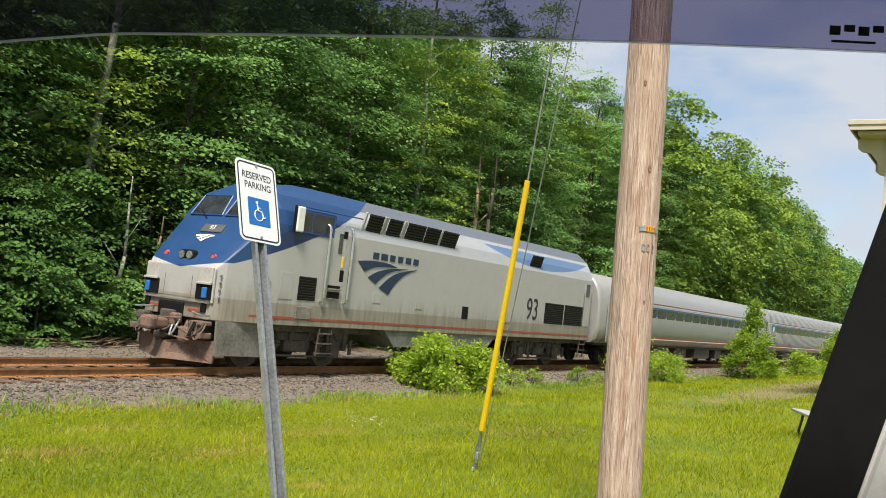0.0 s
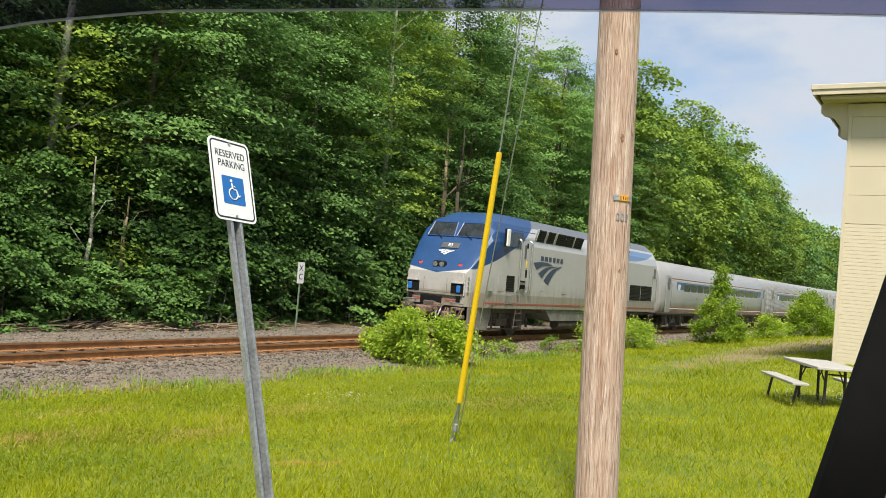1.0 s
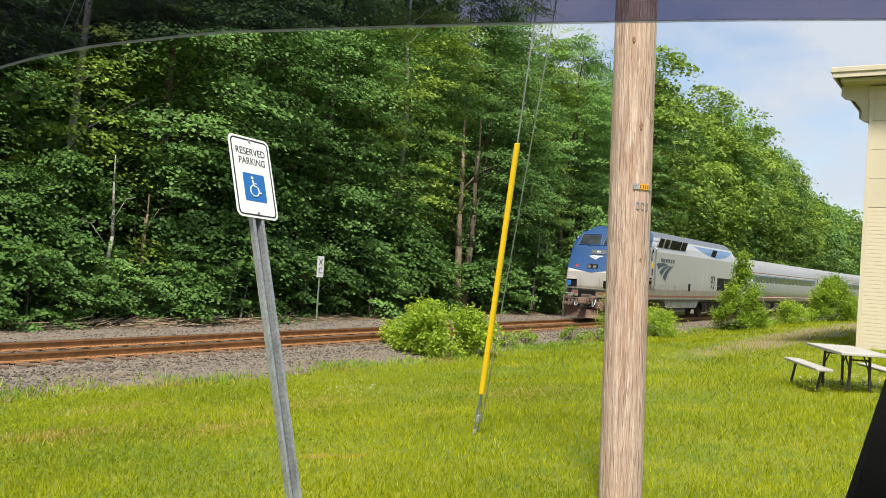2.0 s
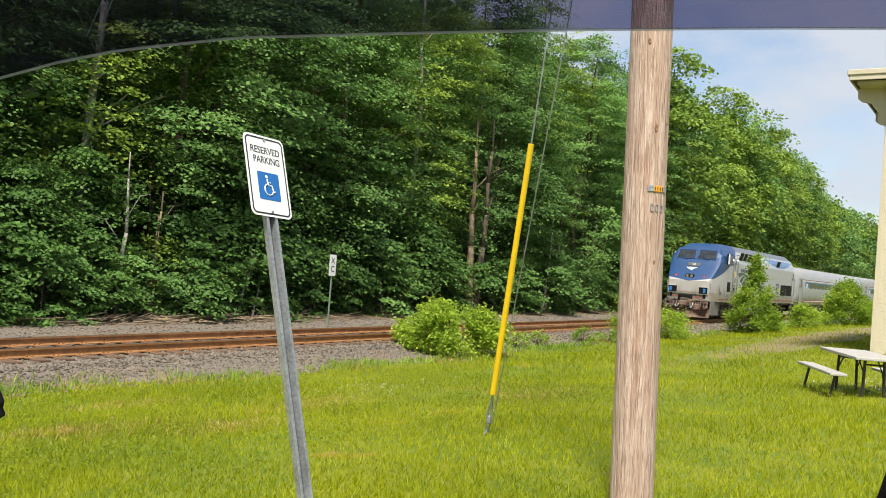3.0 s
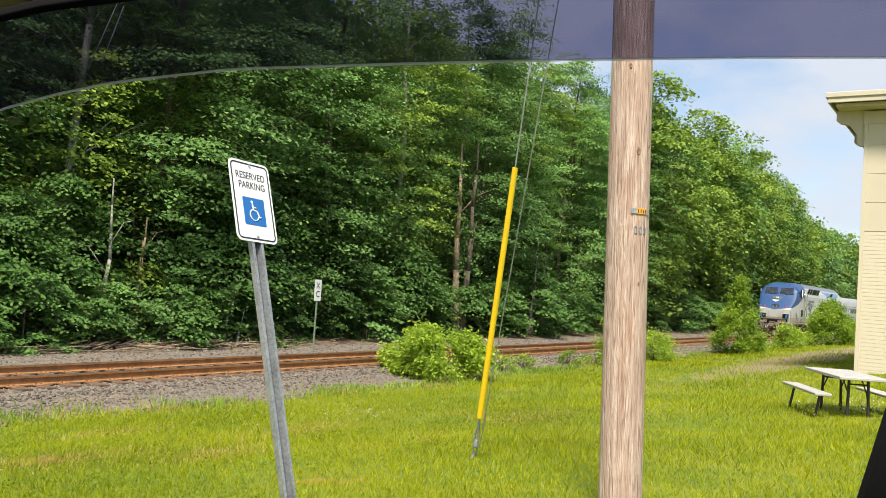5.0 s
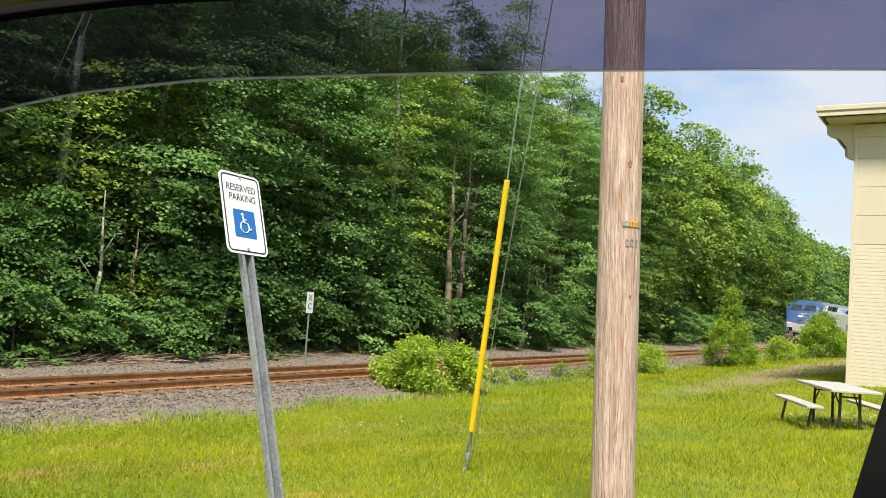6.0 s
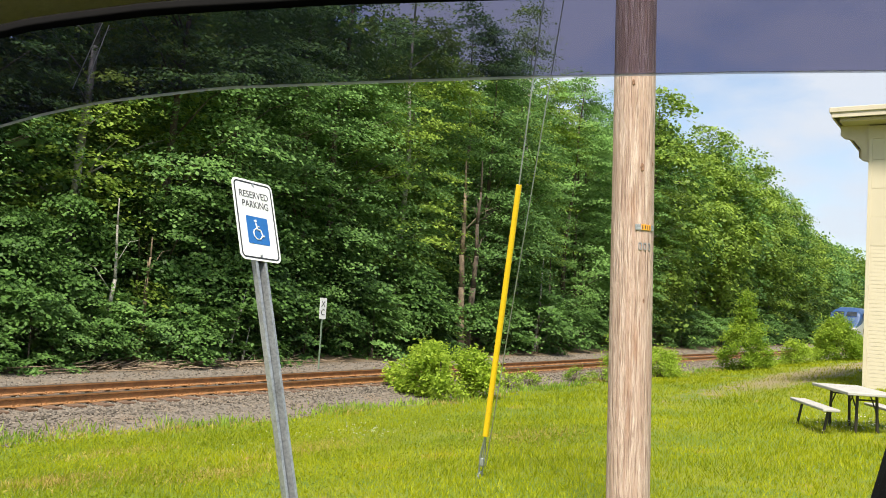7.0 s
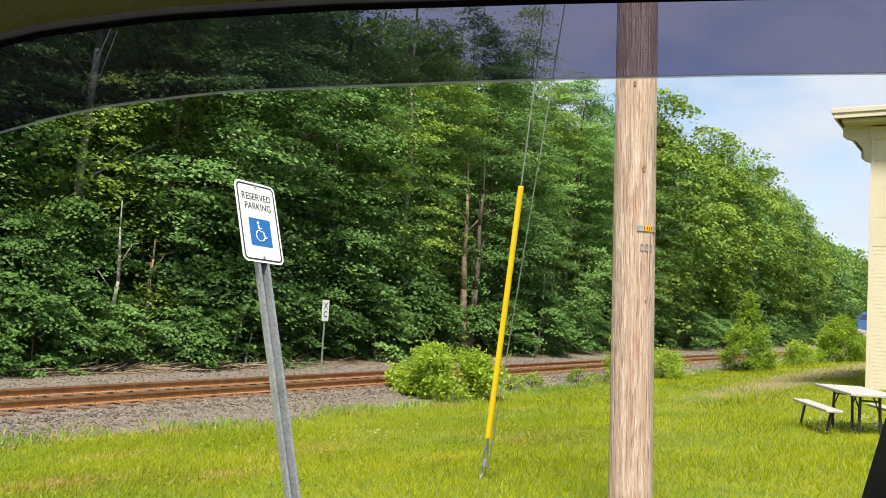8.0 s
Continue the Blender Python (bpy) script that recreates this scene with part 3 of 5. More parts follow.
# ---- railway track ----
track = thing("railway_track", "rusty railway track on weathered wooden ties", "railway track", pose(0, TRACK_Y, RAIL_Z + 0.036, 0, 0.172, 0), kind="structure")
for side in (-1, 1):
    y0 = side * 0.7525
    prof = [(-0.07, -0.17), (0.07, -0.17), (0.07, -0.155), (0.012, -0.135), (0.012, -0.045), (0.036, -0.035), (0.036, -0.004), (-0.036, -0.004), (-0.036, -0.035), (-0.012, -0.045), (-0.012, -0.135), (-0.07, -0.155)]
    at = [-60.0, 0.0, 30.0, 45.0] + [45.0 + 5 * k for k in range(1, 44)]
    bm, tm = BM(), BM()
    for b, outline in ((bm, [(y0 + a, q) for a, q in prof]), (tm, [(y0 - 0.03, -0.006), (y0 + 0.03, -0.006), (y0 + 0.03, 0.003), (y0 - 0.03, 0.003)])):
        rings = [[b.verts.new((x, a + float(sweep(x)), q)) for a, q in outline] for x in at]
        for r0, r1 in zip(rings, rings[1:]):
            for e in range(len(outline)):
                f = (e + 1) % len(outline)
                b.faces.new((r0[e], r0[f], r1[f], r1[e]))
        b.faces.new(rings[0])
        b.faces.new(rings[-1][::-1])
        bmesh.ops.recalc_face_normals(b, faces=b.faces[:])
    rail = part("rail", bm, M_RUST, track, "rust-brown steel rail")
    part("running_surface", tm, M_RAILTOP, rail)


# ---- the train ----
def loft(stations, material, name, parent, label=""):
    """A closed hull through rings of equal count along x."""
    bm = BM()
    rings = [[bm.verts.new(p) for p in ring] for ring in stations]
    n = len(rings[0])
    for a, b in zip(rings, rings[1:]):
        for i in range(n):
            bm.faces.new((a[i], a[(i + 1) % n], b[(i + 1) % n], b[i]))
    bm.faces.new(rings[0])
    bm.faces.new(rings[-1][::-1])
    bmesh.ops.recalc_face_normals(bm, faces=bm.faces[:])
    ob = part(name, bm, material, parent, label)
    return ob


def nose_top(x):
    return float(np.interp(x, [1.12, 1.36, 1.72, 2.1, 2.48, 2.75, 3.05, 3.5, 4.2], [2.2, 2.48, 2.86, 3.3, 3.9, 4.2, 4.34, 4.42, 4.44]))


def nose_half(x):
    return float(np.interp(x, [1.12, 1.2, 1.36, 1.9, 2.4, 2.8], [1.04, 1.14, 1.26, 1.39, 1.5, 1.53]))


def loco_ring(x):
    w, top = nose_half(x), nose_top(x)
    half = [(w, 1.06), (w, 1.3), (w, 1.55), (w, min(2.45, top - 0.3)), (w, min(3.38, top - 0.1)), (w - 0.1 * min(1, max(0, top - 2.2)), min(3.72, top - 0.06)),
            (w - 0.12 - 0.2 * min(1, max(0, top - 2.4)), min(4.08, top - 0.03)), (w * 0.5, top - 0.008), (0, top)]
    right = [(x, -a, b) for a, b in half]
    left = [(x, a, b) for a, b in half[-2::-1]]
    return right + left


def louvre(parent, x0, x1, z0, z1, y, tilt, slats, name="grille"):
    """A dark recessed opening with a row of slats."""
    g = part(name, box(BM(), ((x0 + x1) / 2, y, (z0 + z1) / 2), (x1 - x0, 0.02, z1 - z0)), M_BLACK, parent)
    g.matrix_basis = Matrix.Translation((0, 0, 0))
    me = None
    for i in range(slats):
        z = z0 + (i + 0.5) * (z1 - z0) / slats
        if me is None:
            s = part("slat", box(BM(), (0, 0, 0), (x1 - x0, 0.012, 0.55 * (z1 - z0) / slats)), M_GRILLE, g)
            me = s.data
        else:
            s = new("slat", me)
            s.parent = g
        s.matrix_basis = pose((x0 + x1) / 2, y - 0.013 if y < 0 else y + 0.013, z, 25 if y < 0 else -25)
    return g


def wheelset(parent, x, r):
    ob = new("wheelset")
    ob.parent = parent
    ob.empty_display_size = 0.2
    bm = BM()
    rod(bm, (0, -0.8, 0), (0, 0.8, 0), 0.09, seg=8)
    for s in (-1, 1):
        rod(bm, (0, s * 0.69, 0), (0, s * 0.82, 0), r, seg=28)
        rod(bm, (0, s * 0.66, 0), (0, s * 0.69, 0), r + 0.03, seg=28)
        rod(bm, (0, s * 0.82, 0), (0, s * 0.835, 0), r * 0.72, seg=20)
        for k in range(5):
            a = k * math.tau / 5
            rod(bm, (0.6 * r * math.cos(a), s * 0.83, 0.6 * r * math.sin(a)), (0.6 * r * math.cos(a), s * 0.85, 0.6 * r * math.sin(a)), 0.05, seg=6)
    me = bpy.data.meshes.new("wheelset")
    bm.to_mesh(me)
    bm.free()
    me.materials.append(M_UNDER)
    bpy.data.objects.remove(ob)
    ob = new("wheelset", me)
    ob.parent = parent
    ob.matrix_basis = pose(x, 0, r)
    return ob


def truck(parent, xc, base, r=0.508):
    """A bogie: side frames, journal boxes, springs, and its wheelsets."""
    bm = BM()
    for s in (-1, 1):
        box(bm, (xc, s * 1.05, 0.78), (base + 1.1, 0.14, 0.2), 0.03)
        box(bm, (xc, s * 1.08, 0.55), (0.9, 0.16, 0.28), 0.04)
        for d in (-0.5, 0.5):
            box(bm, (xc + d * base, s * 1.1, 0.52), (0.36, 0.2, 0.42), 0.04)
            for q in (-0.38, 0.38):
                rod(bm, (xc + d * base + q, s * 1.1, 0.45), (xc + d * base + q, s * 1.1, 0.9), 0.09, seg=8)
                rod(bm, (xc + d * base + q * 1.6, s * 1.16, 0.35), (xc + d * base + q * 1.6, s * 1.16, 0.72), 0.05, seg=6)
        rod(bm, (xc - 0.25, s * 1.12, 0.6), (xc - 0.25, s * 1.2, 1.05), 0.06, seg=8)
        rod(bm, (xc + 0.3, s * 1.12, 0.55), (xc + 0.5, s * 1.15, 1.05), 0.05, seg=8)
        for d in (-0.27, 0.27):
            for q in range(5):
                rod(bm, (xc + d * base, s * 1.14, 0.55 + q * 0.085), (xc + d * base, s * 1.14, 0.59 + q * 0.085), 0.12, seg=12)
            rod(bm, (xc + d * base, s * 1.14, 0.5), (xc + d * base, s * 1.14, 1.0), 0.07, seg=8)
            rod(bm, (xc + d * base * 1.35, s * 1.22, 0.42), (xc + d * base * 1.3, s * 1.22, 1.04), 0.055, seg=8)
            box(bm, (xc + d * base * 1.9, s * 1.16, 0.95), (0.3, 0.12, 0.24), 0.03)
        rod(bm, (xc - base * 0.55, s * 1.2, 0.34), (xc + base * 0.55, s * 1.2, 0.30), 0.025, seg=6)
    box(bm, (xc, 0, 0.75), (0.8, 2.0, 0.3), 0.04)
    t = part("truck", bm, M_UNDER, parent, "grimy dark steel truck")
    ws = [wheelset(t, xc + d * base, r) for d in (-0.5, 0.5)]
    return t, ws


loco = thing("locomotive", "blue and silver diesel locomotive with a sloping nose, grimy below", "locomotive")
xs = [1.12, 1.2, 1.36, 1.54, 1.72, 1.9, 2.1, 2.3, 2.48, 2.62, 2.75, 2.9, 3.05, 3.25, 3.5, 3.8, 4.2, 6, 8, 10, 12, 14, 16, 18, 19.6, 19.9]
rings = [loco_ring(x) for x in xs]
last = [(20.12, y * 0.93, 1.06 + (z - 1.06) * 0.965) for _, y, z in rings[-1]]
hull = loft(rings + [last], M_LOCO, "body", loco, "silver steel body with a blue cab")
hull.data.polygons.foreach_set("use_smooth", [True] * len(hull.data.polygons))
hull.data.set_sharp_from_angle(angle=radians(11))
bv = hull.modifiers.new("rounded", "BEVEL")
bv.width, bv.segments, bv.limit_method, bv.angle_limit = 0.04, 2, "ANGLE", radians(18)
SIDE = -1.53
# red line, sill skirt, fuel tank
for s in (-1, 1):
    part("stripe", box(BM(), (10.9, s * 1.532, 1.235), (18.0, 0.012, 0.06)), M_RED, loco, "faded red stripe")
for s in (-1, 1):
    part("pilot_stripe", box(BM(), (1.114, s * 0.72, 1.24), (0.012, 0.55, 0.06)), M_RED, loco)
part("fuel_tank", prism(BM(), [(6.9, 1.06), (7.4, 0.62), (12.3, 0.62), (12.9, 1.06)], "y", -1.48, 1.48), mat("grimy_skirt", (0.20, 0.20, 0.18), 0.7, 0, 0.25, 2, 20), loco, "dull grey fuel tank skirt")
part("underframe", box(BM(), (10.75, 0, 0.98), (18.3, 2.5, 0.16)), M_UNDER, loco)
part("air_reservoir", rod(BM(), (8.3, -1.25, 0.47), (10.6, -1.25, 0.47), 0.2, seg=14), M_UNDER, loco)
M_SKIRT = mat("pale_skirt", (0.20, 0.19, 0.165), 0.7, 0, 0.25, 2, 20)
for s in (-1, 1):
    part("skirt", prism(BM(), [(1.25, 0.32), (2.55, 0.30), (2.75, 0.75), (2.75, 1.06), (1.2, 1.06)], "y", s * 1.3 - 0.03, s * 1.3 + 0.03), M_SKIRT, loco, "scuffed grey corner skirt")
trucks, wheels = [], []
for xc in (3.95, 16.6):
    t, ws = truck(loco, xc, 2.74)
    trucks.append(t)
    wheels += ws
# pilot, coupler, hoses
bm = BM()
for s in (-1, 1):
    a = [bm.verts.new(p) for p in ((0.78, 0, 0.12), (1.25, s * 1.24, 0.14), (1.3, s * 1.27, 0.62), (0.95, s * 0.45, 0.58), (0.92, 0, 0.5))]
    b = [bm.verts.new((v.co.x + 0.05, v.co.y, v.co.z)) for v in a]
    bm.faces.new(a)
    bm.faces.new(b[::-1])
    for i in range(5):
        bm.faces.new((a[i], b[i], b[(i + 1) % 5], a[(i + 1) % 5]))
bmesh.ops.recalc_face_normals(bm, faces=bm.faces[:])
part("pilot", bm, M_RUSTY, loco, "rusty snow-plough pilot")
part("buffer_beam", box(BM(), (1.4, 0, 0.85), (0.3, 2.0, 0.42), 0.04), M_UNDER, loco)
for s in (-1, 1):
    part("step_box", box(BM(), (1.05, s * 0.95, 0.72), (0.34, 0.5, 0.14), 0.03), M_RUSTY, loco)
    part("step_box", box(BM(), (1.08, s * 0.98, 0.98), (0.28, 0.4, 0.1), 0.03), M_RUSTY, loco)
bm = BM()
box(bm, (0.85, 0, 0.88), (0.8, 0.2, 0.22), 0.05)
box(bm, (0.52, 0.06, 0.88), (0.28, 0.34, 0.3), 0.07)
box(bm, (0.44, -0.12, 0.88), (0.16, 0.14, 0.26), 0.05)
part("coupler", bm, M_RUSTY, loco, "rusty knuckle coupler")
rngh = np.random.default_rng(3)
for k in range(14):
    y = -1.05 + 2.0 * k / 13 + rngh.normal(0, 0.05)
    w, dr, x0 = rngh.uniform(-0.5, 0.5), rngh.uniform(0.2, 0.42), rngh.uniform(0.9, 1.1)
    bm = BM()
    for i in range(8):
        a0, a1 = i * math.pi / 8, (i + 1) * math.pi / 8
        rod(bm, (x0 - 0.16 * math.sin(a0), y + w * (0.5 - 0.5 * math.cos(a0)), 1.0 - dr * math.sin(a0)), (x0 - 0.16 * math.sin(a1), y + w * (0.5 - 0.5 * math.cos(a1)), 1.0 - dr * math.sin(a1)), 0.022, seg=6)
    part("hose", bm, (M_RUSTY, M_BLACK, M_UNDER, M_RUSTY, M_STEEL)[k % 5], loco)
for y, z, l, t in ((-0.6, 0.8, 0.9, 0.12), (0.45, 0.78, 0.8, -0.15), (-0.5, 0.62, 0.8, 0.02), (0.1, 1.0, 1.3, -0.05)):
    part("lift_bar", rod(BM(), (0.88, y - l / 2, z - t), (0.9, y + l / 2, z + t), 0.02, seg=6), M_RUSTY, loco)


def on_slope(x, y, up=0.0):
    """A pose lying on the sloping nose at x, its y axis up the slope, its x axis across."""
    a, b = nose_top(x - 0.08), nose_top(x + 0.08)
    d = Vector((0.16, 0, b - a)).normalized()
    n = Vector((-d.z, 0, d.x))
    m = Matrix(((0, d.x, n.x, x), (-1, d.y, n.y, y), (0, d.z, n.z, nose_top(x)), (0, 0, 0, 1)))
    return m @ Matrix.Translation((0, 0, up))


# windscreens
for s in (-1, 1):
    bm = prism(BM(), [(-0.54, -0.3), (0.54, -0.3), (0.47, 0.28), (-0.47, 0.28)], "z", -0.02, 0.014)
    bmesh.ops.bevel(bm, geom=[e for e in bm.edges if abs(e.verts[0].co.z - e.verts[1].co.z) > 0.01], offset=0.06, segments=3, affect="EDGES")
    w = part("windscreen", bm, M_CABGLASS, loco, "reflective windscreen pane")
    w.matrix_basis = on_slope(2.36, s * 0.6, 0.0)
    fr = BM()
    for (a, b) in (((-0.55, -0.31), (0.55, -0.31)), ((0.55, -0.31), (0.48, 0.29)), ((0.48, 0.29), (-0.48, 0.29)), ((-0.48, 0.29), (-0.55, -0.31))):
        rod(fr, (*a, 0.012), (*b, 0.012), 0.022, seg=6)
    part("seal", fr, M_DARKBLUE, w)
    wp = BM()
    rod(wp, (0.1, -0.42, 0.03), (-0.25, -0.18, 0.03), 0.012, seg=5)
    part("wiper", wp, M_BLACK, w)
# number box with white numerals, and the white fan mark under it
nb = part("number_box", box(BM(), (0, 0, 0.01), (0.72, 0.26, 0.05), 0.02), mat("number_glass", (0.10, 0.105, 0.11), 0.3), loco)
nb.matrix_basis = on_slope(1.93, 0, 0.0)
text_mesh("numerals", "93", 0.2, pose(0, 0, 0.04), M_LOGOWHITE, nb)


def bend(pts, t):
    """A point on a smooth line through four points."""
    q = t * (len(pts) - 1)
    i = min(int(q), len(pts) - 2)
    f = q - i
    p0, p1, p2, p3 = (Vector(pts[min(max(i + d, 0), len(pts) - 1)]) for d in (-1, 0, 1, 2))
    return 0.5 * (2 * p1 + (p2 - p0) * f + (2 * p0 - 5 * p1 + 4 * p2 - p3) * f * f + (3 * p1 - p0 - 3 * p2 + p3) * f**3)


BLADES = (
    (((-0.5, 0.46), (-0.29, 0.52), (-0.02, 0.51), (0.15, 0.425)), ((-0.38, 0.18), (-0.23, 0.33), (-0.05, 0.39), (0.15, 0.415))),
    (((-0.32, 0.02), (-0.16, 0.235), (0.05, 0.36), (0.34, 0.42)), ((-0.185, -0.15), (-0.07, 0.10), (0.08, 0.29), (0.34, 0.41))),
    (((-0.123, -0.25), (0.014, 0.05), (0.185, 0.27), (0.5, 0.45)), ((0.04, -0.44), (0.134, -0.11), (0.288, 0.225), (0.5, 0.44))),
)


def fan_mark(w, h, material, parent, m):
    """Three curved blades that sweep together to one tip."""
    for upper, lower in BLADES:
        bm = BM()
        a = [bend(upper, i / 10) for i in range(11)]
        b = [bend(lower, i / 10) for i in range(11)]
        for q in range(10):
            ring = [bm.verts.new((p.x * w, p.y * h, z)) for z in (0.0, 0.006) for p in (a[q], a[q + 1], b[q + 1], b[q])]
            bm.faces.new(ring[4:][::-1])
            for e in range(4):
                bm.faces.new((ring[e], ring[(e + 1) % 4], ring[4 + (e + 1) % 4], ring[4 + e]))
        bmesh.ops.remove_doubles(bm, verts=bm.verts[:], dist=0.0005)
        bmesh.ops.recalc_face_normals(bm, faces=bm.faces[:])
        part("blade", bm, material, parent).matrix_basis = m


fm = part("nose_mark", box(BM(), (0.05, 0.125, 0.002), (0.5, 0.025, 0.008)), M_LOGOWHITE, loco, "white fan-shaped mark")
fm.matrix_basis = on_slope(1.70, 0.05, 0.012)
fan_mark(0.66, 0.24, M_LOGOWHITE, fm, pose(0, 0, 0))


def front_disc(name, y, z, r, material, depth=0.05, rim=None, x=None):
    xx = (1.12 if z < 2.2 else float(np.interp(z, [2.2, 2.48, 2.86], [1.12, 1.36, 1.72]))) if x is None else x
    o = part(name, rod(BM(), (xx + 0.05, y, z), (xx - depth, y, z), r, seg=20), material, loco)
    if rim:
        bm = BM()
        for i in range(16):
            a, b = i * math.tau / 16, (i + 1) * math.tau / 16
            rod(bm, (xx - depth, y + r * math.cos(a), z + r * math.sin(a)), (xx - depth, y + r * math.cos(b), z + r * math.sin(b)), 0.014, seg=5)
        part("rim", bm, rim, o)
    return o


for s in (-1, 1):
    tagged(front_disc("marker_lamp", s * 0.80, 2.43, 0.075, M_REDLAMP, 0.0, M_DARKBLUE), "lit red marker lamp")
    tagged(front_disc("ditch_lamp", s * 0.95, 2.05, 0.12, M_LENS, 0.03, M_STEEL, 1.14), "round white lamp")
    b = part("jumper_box", box(BM(), (1.14, s * 0.87, 1.66), (0.1, 0.46, 0.34), 0.01), M_BLACK, loco)
    part("connector", box(BM(), (1.075, s * 0.97 + 0.02, 1.64), (0.06, 0.15, 0.24), 0.025), M_BLUEPLUG, b)
hp = part("headlight_pocket", box(BM(), (1.31, 0, 2.43), (0.16, 0.54, 0.25), 0.075), M_BLACK, loco)
for s in (-1, 1):
    part("headlight", rod(BM(), (1.29, s * 0.13, 2.43), (1.215, s * 0.13, 2.43), 0.09, seg=18), M_LENS, hp)
part("nose_step", box(BM(), (1.10, 0, 1.43), (0.1, 2.2, 0.035)), M_SKIRT, loco)
for y in (-0.46, 0.46):
    part("panel_line", box(BM(), (1.117, y, 1.72), (0.008, 0.012, 0.52)), M_SKIRT, loco)
part("panel_line", box(BM(), (1.117, 0, 1.50), (0.008, 2.1, 0.012)), M_SKIRT, loco)
M_FACE = mat("pale_nose_plate", (0.42, 0.405, 0.39), 0.5, 0, 0.12, 3, 25)
for s in (-1, 1):
    part("lamp_plate", box(BM(), (1.125, s * 0.90, 2.02), (0.07, 0.44, 0.38), 0.03), M_FACE, loco, "pale plate round the lamp")
    part("socket_flap", box(BM(), (1.07, s * 0.90, 1.845), (0.05, 0.46, 0.05), 0.01), M_FACE, loco)
    part("corner_strip", box(BM(), (1.16, s * 1.13, 1.8), (0.05, 0.05, 0.75), 0.012), M_FACE, loco)
    for z in (1.56, 1.72, 1.88, 2.04):
        part("hinge", box(BM(), (1.25, s * 1.225, z), (0.05, 0.03, 0.06), 0.006), M_SKIRT, loco)
    part("uncoupling_socket", box(BM(), (1.10, s * 0.95, 1.32), (0.05, 0.16, 0.22), 0.02), M_BLACK, loco)
    part("grab_iron", rod(rod(rod(BM(), (1.0, s * 0.72, 1.2), (0.92, s * 1.12, 1.16), 0.02, seg=6), (1.0, s * 0.72, 1.2), (1.14, s * 0.72, 1.2), 0.02, seg=6), (0.92, s * 1.12, 1.16), (1.14, s * 1.14, 1.16), 0.02, seg=6), M_STEEL, loco)
part("coupler_pocket", box(BM(), (1.11, 0.12, 1.2), (0.07, 0.85, 0.32), 0.03), M_BLACK, loco)
part("draft_gear", box(BM(), (1.06, 0.12, 1.08), (0.1, 0.5, 0.2), 0.04), M_UNDER, loco)
for k, (y, z, w, h) in enumerate(((0.62, 0.75, 0.34, 0.3), (-0.62, 0.7, 0.3, 0.34), (0.15, 0.62, 0.4, 0.16), (-0.22, 1.0, 0.2, 0.26), (0.9, 0.98, 0.26, 0.2))):
    part("gear_casting", box(BM(), (1.0, y, z), (0.24, w, h), 0.05), (M_UNDER, M_RUSTY)[k % 2], loco)
for y in (-1.0, -0.86, -0.72):
    part("step_slat", box(BM(), (0.93, y, 0.86), (0.03, 0.05, 0.26), 0.006), M_RUSTY, loco)

